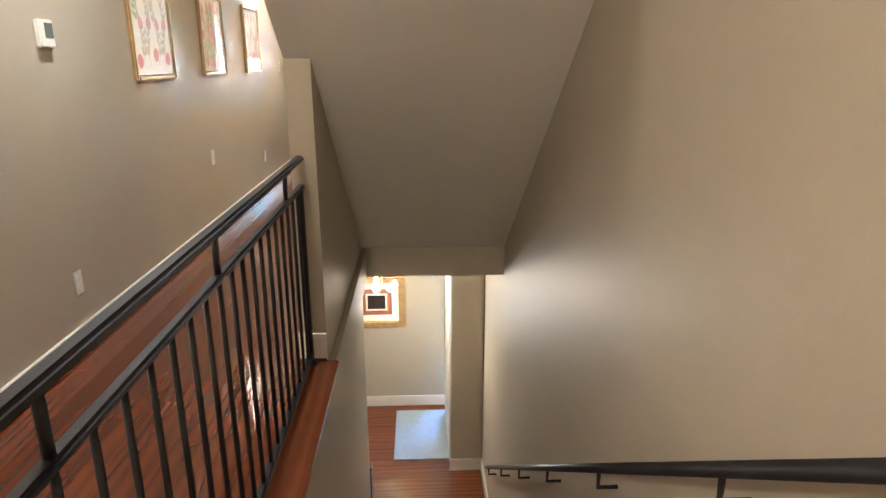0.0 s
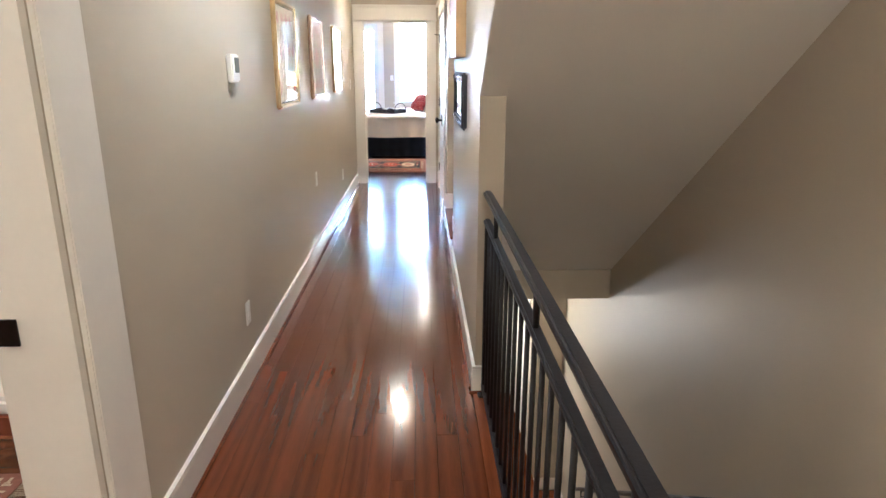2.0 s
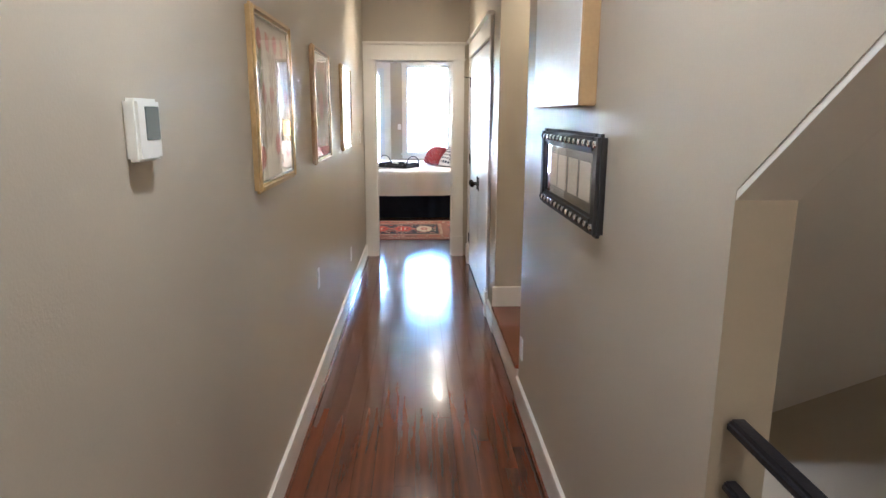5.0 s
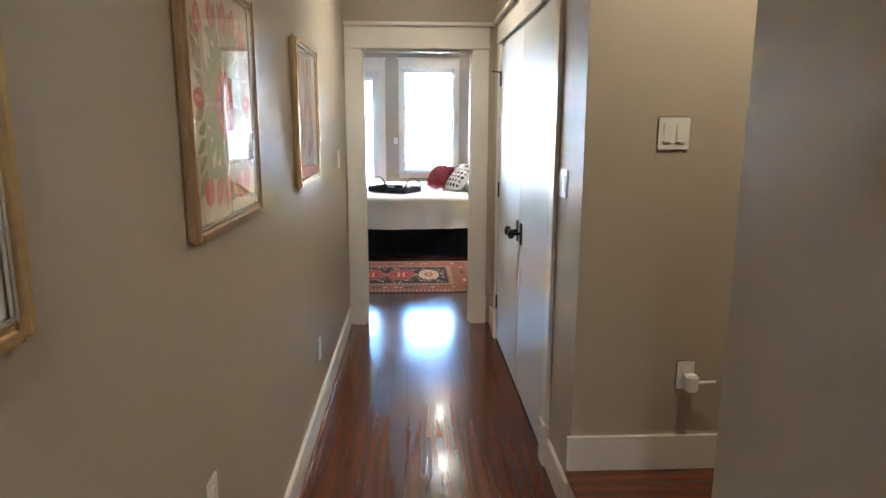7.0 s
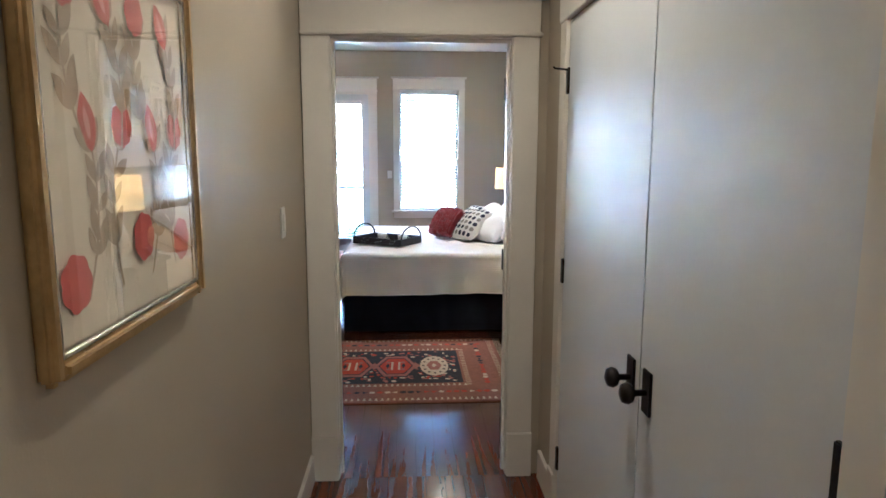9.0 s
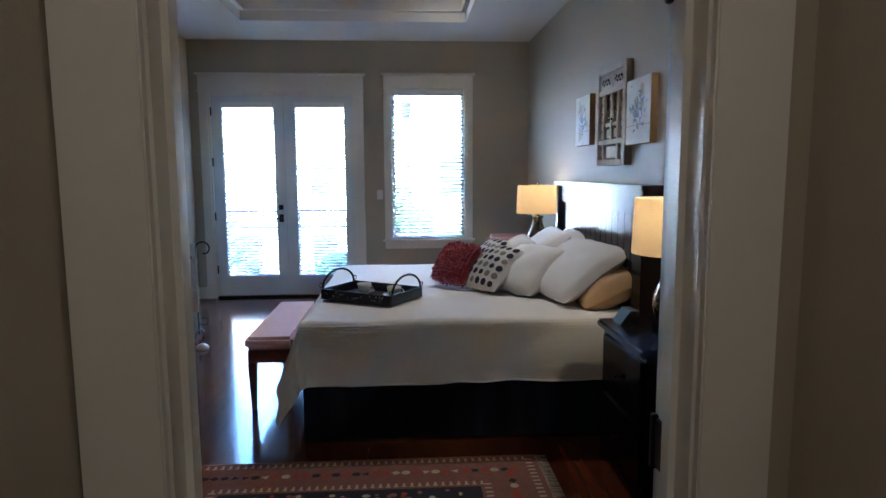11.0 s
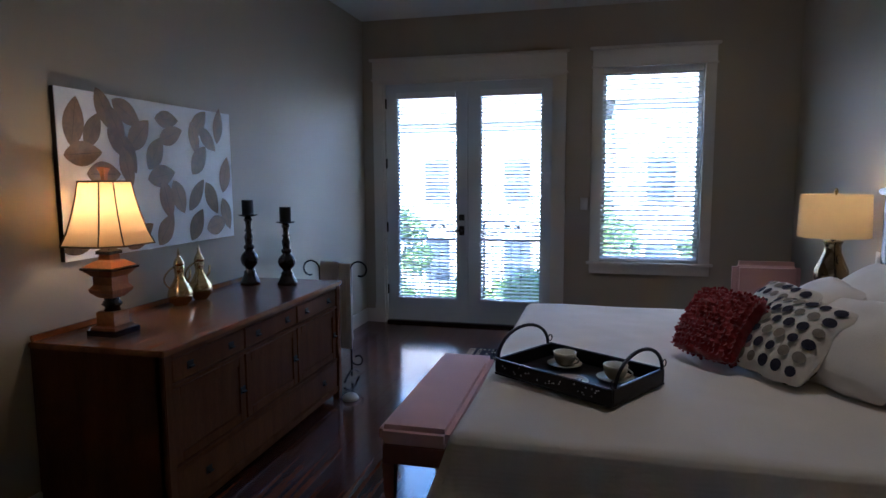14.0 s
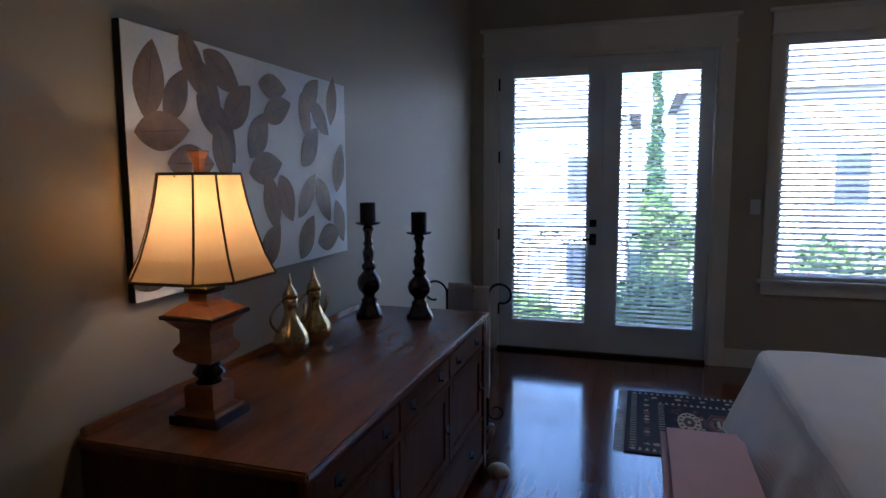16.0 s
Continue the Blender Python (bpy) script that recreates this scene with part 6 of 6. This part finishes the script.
rug((-1.55, 13.74, 0.0), 1.30, 1.02, 0, "dark patterned rug with a cream fringe near the French doors", 6, True)
rug((-2.9, 1.10, 0.0), 1.5, 1.75, 0, "red patterned rug with a cream fringe in the side room", 7)

# ---- outside: balcony, neighbours, trees ----
setting("balcony_slab", boxes((-3.7, -1.2, 15.262, 16.1, -0.3, -0.03)), CONCRETE, "small concrete balcony")
br = thing("balcony_railing", (-2.45, 16.0, -0.03), "black iron balcony railing with a scrollwork band", "railing")
for z in (1.035, 0.82, 0.09):
    part("rail", boxes((-1.2, 1.2, -0.015, 0.015, z - 0.012, z + 0.012), bevel=0.003), IRON, br)
me = mesh("bar", boxes((-0.006, 0.006, -0.006, 0.006, 0.09, 0.82)), IRON)
for i in range(23):
    ob = new("bar", me)
    ob.parent = br
    ob.matrix_basis = pose(-1.17 + i * 0.106, 0, 0)
for s in (-1.19, 0, 1.19):
    part("post", boxes((s - 0.014, s + 0.014, -0.014, 0.014, 0, 1.035)), IRON, br)
bm = tube(bent(lambda k: (0.11 * (k * 2 - 1), 0, 0.925 + 0.06 * math.sin(k * 6.283)), 16), 0.007, 5)
for sx in (-1, 1):
    tube(bent(lambda k: (sx * 0.055 + 0.04 * (1 - 0.7 * k) * math.cos(k * 9), 0, 0.925 - sx * 0.03 + 0.04 * (1 - 0.7 * k) * math.sin(k * 9)), 18), 0.006, 5, bm)
me = mesh("scroll", bm, IRON)
for i in range(11):
    ob = new("scroll", me)
    ob.parent = br
    ob.matrix_basis = pose(-1.09 + 0.218 * i, 0, 0) @ Matrix.Diagonal((1 if i % 2 else -1, 1, 1, 1))

GZ = -3.3
setting("ground", boxes((-400, 400, 15.3, 600, GZ - 0.3, GZ)), GRASS, "lawn reaching to the horizon")
setting("road", boxes((-90, 90, 21.0, 26.0, GZ, GZ + 0.012)), STREET, "asphalt street")
setting("pavement", boxes((-90, 90, 19.4, 20.6, GZ, GZ + 0.10)), CONCRETE, "concrete pavement")
setting("pavement_far", boxes((-90, 90, 26.4, 27.6, GZ, GZ + 0.10)), CONCRETE, "concrete pavement")


def house(at, w, d, h, label, gable=True):
    o = thing("house", at, label, "house", "houses across the street")
    part("wall", boxes((-w / 2, w / 2, 0, d, 0, h)), STUCCO, o)
    rf = prism([(-w / 2 - 0.4, h), (w / 2 + 0.4, h), (0, h + w * 0.28)], "y", -0.4, d + 0.4)
    part("roof", rf, ROOF, o)
    part("fascia", boxes((-w / 2 - 0.4, w / 2 + 0.4, -0.45, -0.38, h - 0.18, h)), TRIM, o)
    nx = max(2, int(w / 2.6))
    for fl in range(int(h / 3)):
        for i in range(nx):
            x = -w / 2 + w * (i + 0.5) / nx
            z = 0.9 + fl * 3.0
            wd = part("window", boxes((x - 0.55, x + 0.55, -0.05, 0.0, z - 0.05, z + 1.65)), TRIM, o)
            part("pane", boxes((x - 0.47, x + 0.47, -0.06, -0.05, z + 0.03, z + 0.78)), PANE, wd)
            part("pane", boxes((x - 0.47, x + 0.47, -0.06, -0.05, z + 0.84, z + 1.57)), PANE, wd)
    return o


house((-8.6, 32, GZ), 12.0, 9, 7.0, "white stucco two-storey house with a gabled roof")
house((4.0, 32, GZ), 9.4, 9, 7.6, "white stucco townhouse across the street")
house((-21.5, 33, GZ), 11, 9, 8.0, "white stucco house further along the street")
house((16.5, 33, GZ), 11, 9, 8.0, "white stucco house further along the street")


def leaves(bm, rnd, c, r, count, size):
    for _ in range(count):
        d = Vector((rnd.gauss(0, 1), rnd.gauss(0, 1), rnd.gauss(0, 1)))
        p = Vector(c) + Vector((d.x * r[0], d.y * r[1], d.z * r[2])) * (0.45 + 0.25 * rnd.random()) / max(d.length, 0.6)
        u = Vector((rnd.uniform(-1, 1), rnd.uniform(-1, 1), rnd.uniform(-1, 1))).normalized() * size
        v = u.orthogonal().normalized() * size * 0.55
        bm.faces.new([bm.verts.new(p - u), bm.verts.new(p + v), bm.verts.new(p + u), bm.verts.new(p - v)])


def tree(at, height, spread, label, seed, name="tree"):
    rnd = random.Random(seed)
    o = thing(name, at, label, name)
    bm = tube([(0, 0, 0), (0.1, 0, height * 0.3), (0.0, 0.1, height * 0.6)], 0.12, 8)
    cr = bmesh.new()
    for k in range(9):
        a = rnd.uniform(0, 6.28)
        rr = spread * rnd.uniform(0.3, 0.75)
        c = (rr * math.cos(a), rr * math.sin(a), height * rnd.uniform(0.5, 0.92))
        tube([(0, 0.05, height * 0.4), (c[0] * 0.5, c[1] * 0.5, c[2] * 0.8), c], 0.04, 5, bm)
        leaves(cr, rnd, c, (spread * 0.62, spread * 0.62, height * 0.17), 330, 0.085)
    part("trunk", bm, BARK, o, smooth=True)
    part("crown", cr, FOLIAGE, o)


def shrub(at, w, h, seed):
    rnd = random.Random(seed)
    o = thing("shrub", at, "loose green leafy shrub beside the street", "shrub", "street shrubs")
    st = bmesh.new()
    for k in range(5):
        tube([(0, 0, 0), (rnd.uniform(-w, w) * 0.4, rnd.uniform(-w, w) * 0.4, h * 0.7)], 0.02, 5, st)
    part("stems", st, BARK, o)
    cr = bmesh.new()
    for k in range(7):
        leaves(cr, rnd, (rnd.uniform(-w, w) * 0.6, rnd.uniform(-w, w) * 0.4, h * rnd.uniform(0.3, 0.8)), (w * 0.6, w * 0.5, h * 0.35), 180, 0.08)
    part("foliage", cr, FOLIAGE, o)


def cypress(at, height, seed):
    rnd = random.Random(seed)
    o = thing("cypress_tree", at, "tall narrow dark green cypress", "tree")
    part("trunk", tube([(0, 0, 0), (0, 0, height * 0.9)], 0.1, 8), BARK, o)
    cr = bmesh.new()
    for k in range(60):
        z = height * (0.06 + 0.93 * k / 60)
        r = 0.42 * (1 - (k / 60) ** 1.6) * (0.7 + 0.3 * min(1, k / 8)) + 0.06
        leaves(cr, rnd, (rnd.uniform(-.08, .08), rnd.uniform(-.08, .08), z), (r * 1.3, r * 1.3, 0.28), 80, 0.075)
    part("crown", cr, CYPRESS, o)


cypress((-1.75, 30, GZ), 8.0, 1)
tree((-1.0, 28.3, GZ), 4.4, 1.3, "leafy green street tree", 11)
tree((-7.6, 28.4, GZ), 4.0, 1.2, "leafy green street tree", 12)
tree((1.0, 21.0, GZ), 4.0, 1.2, "leafy green tree near the window", 13)
tree((-11.8, 28.6, GZ), 4.6, 1.4, "leafy green street tree", 14)
tree((-2.0, 18.8, GZ), 3.7, 1.0, "leafy green garden tree below the balcony", 15)
tree((-3.9, 18.9, GZ), 2.5, 1.0, "leafy green garden tree below the balcony", 16)
for i, (x, y, w, h) in enumerate(((-7.2, 28.2, 1.2, 1.5), (-5.2, 28.0, 1.1, 1.6), (-2.0, 28.2, 1.2, 1.8), (-0.2, 28.0, 1.2, 1.5), (-2.2, 18.6, 0.8, 1.1), (-0.5, 18.4, 1.0, 3.3), (0.7, 18.5, 1.0, 3.0))):
    shrub((x, y, GZ), w, h, 30 + i)


# ---- floor planks, last ----
def planks(owner, x0, x1, y0, y1, width, seed):
    rnd = random.Random(seed)
    shapes = {}
    n = max(1, round((x1 - x0) / width))
    w = (x1 - x0) / n
    for i in range(n):
        y = y0
        first = True
        while y < y1 - 0.01:
            ln = rnd.choice((1.2, 1.5, 1.8, 2.1))
            if first:
                ln *= rnd.choice((0.4, 0.65, 1.0))
                first = False
            if y1 - (y + ln) < 0.35:
                ln = y1 - y
            key = (round(ln, 3), round(w, 4))
            if key not in shapes:
                bm = boxes((-w / 2 + 0.0003, w / 2 - 0.0003, 0.0003, ln - 0.0003, -0.014, 0.0))
                up = [e for e in bm.edges if all(v.co.z > -0.001 for v in e.verts)]
                bmesh.ops.bevel(bm, geom=up, offset=0.0006, segments=1, affect="EDGES")
                shapes[key] = mesh("plank", bm, FLOOR)
            ob = new("plank", shapes[key])
            ob.parent = owner
            ob.matrix_basis = pose(x0 + w * (i + 0.5), y, rnd.uniform(-0.0005, 0.0), rnd.uniform(-0.02, 0.02), rnd.uniform(-0.05, 0.05))
            y += ln


planks(tagged(new("floor_hall"), "glossy red oak plank floor", "", "", "structure"), HL, -0.43, -2.6, 8.25, 0.09, 1)
planks(tagged(new("floor_landing"), "glossy red oak plank floor", "", "", "structure"), -0.43, 0.79, -2.6, 0.40, 0.09, 2)
planks(tagged(new("floor_bedroom"), "glossy red oak plank floor", "", "", "structure"), BX0, BX1, 8.25, BY1, 0.1, 3)
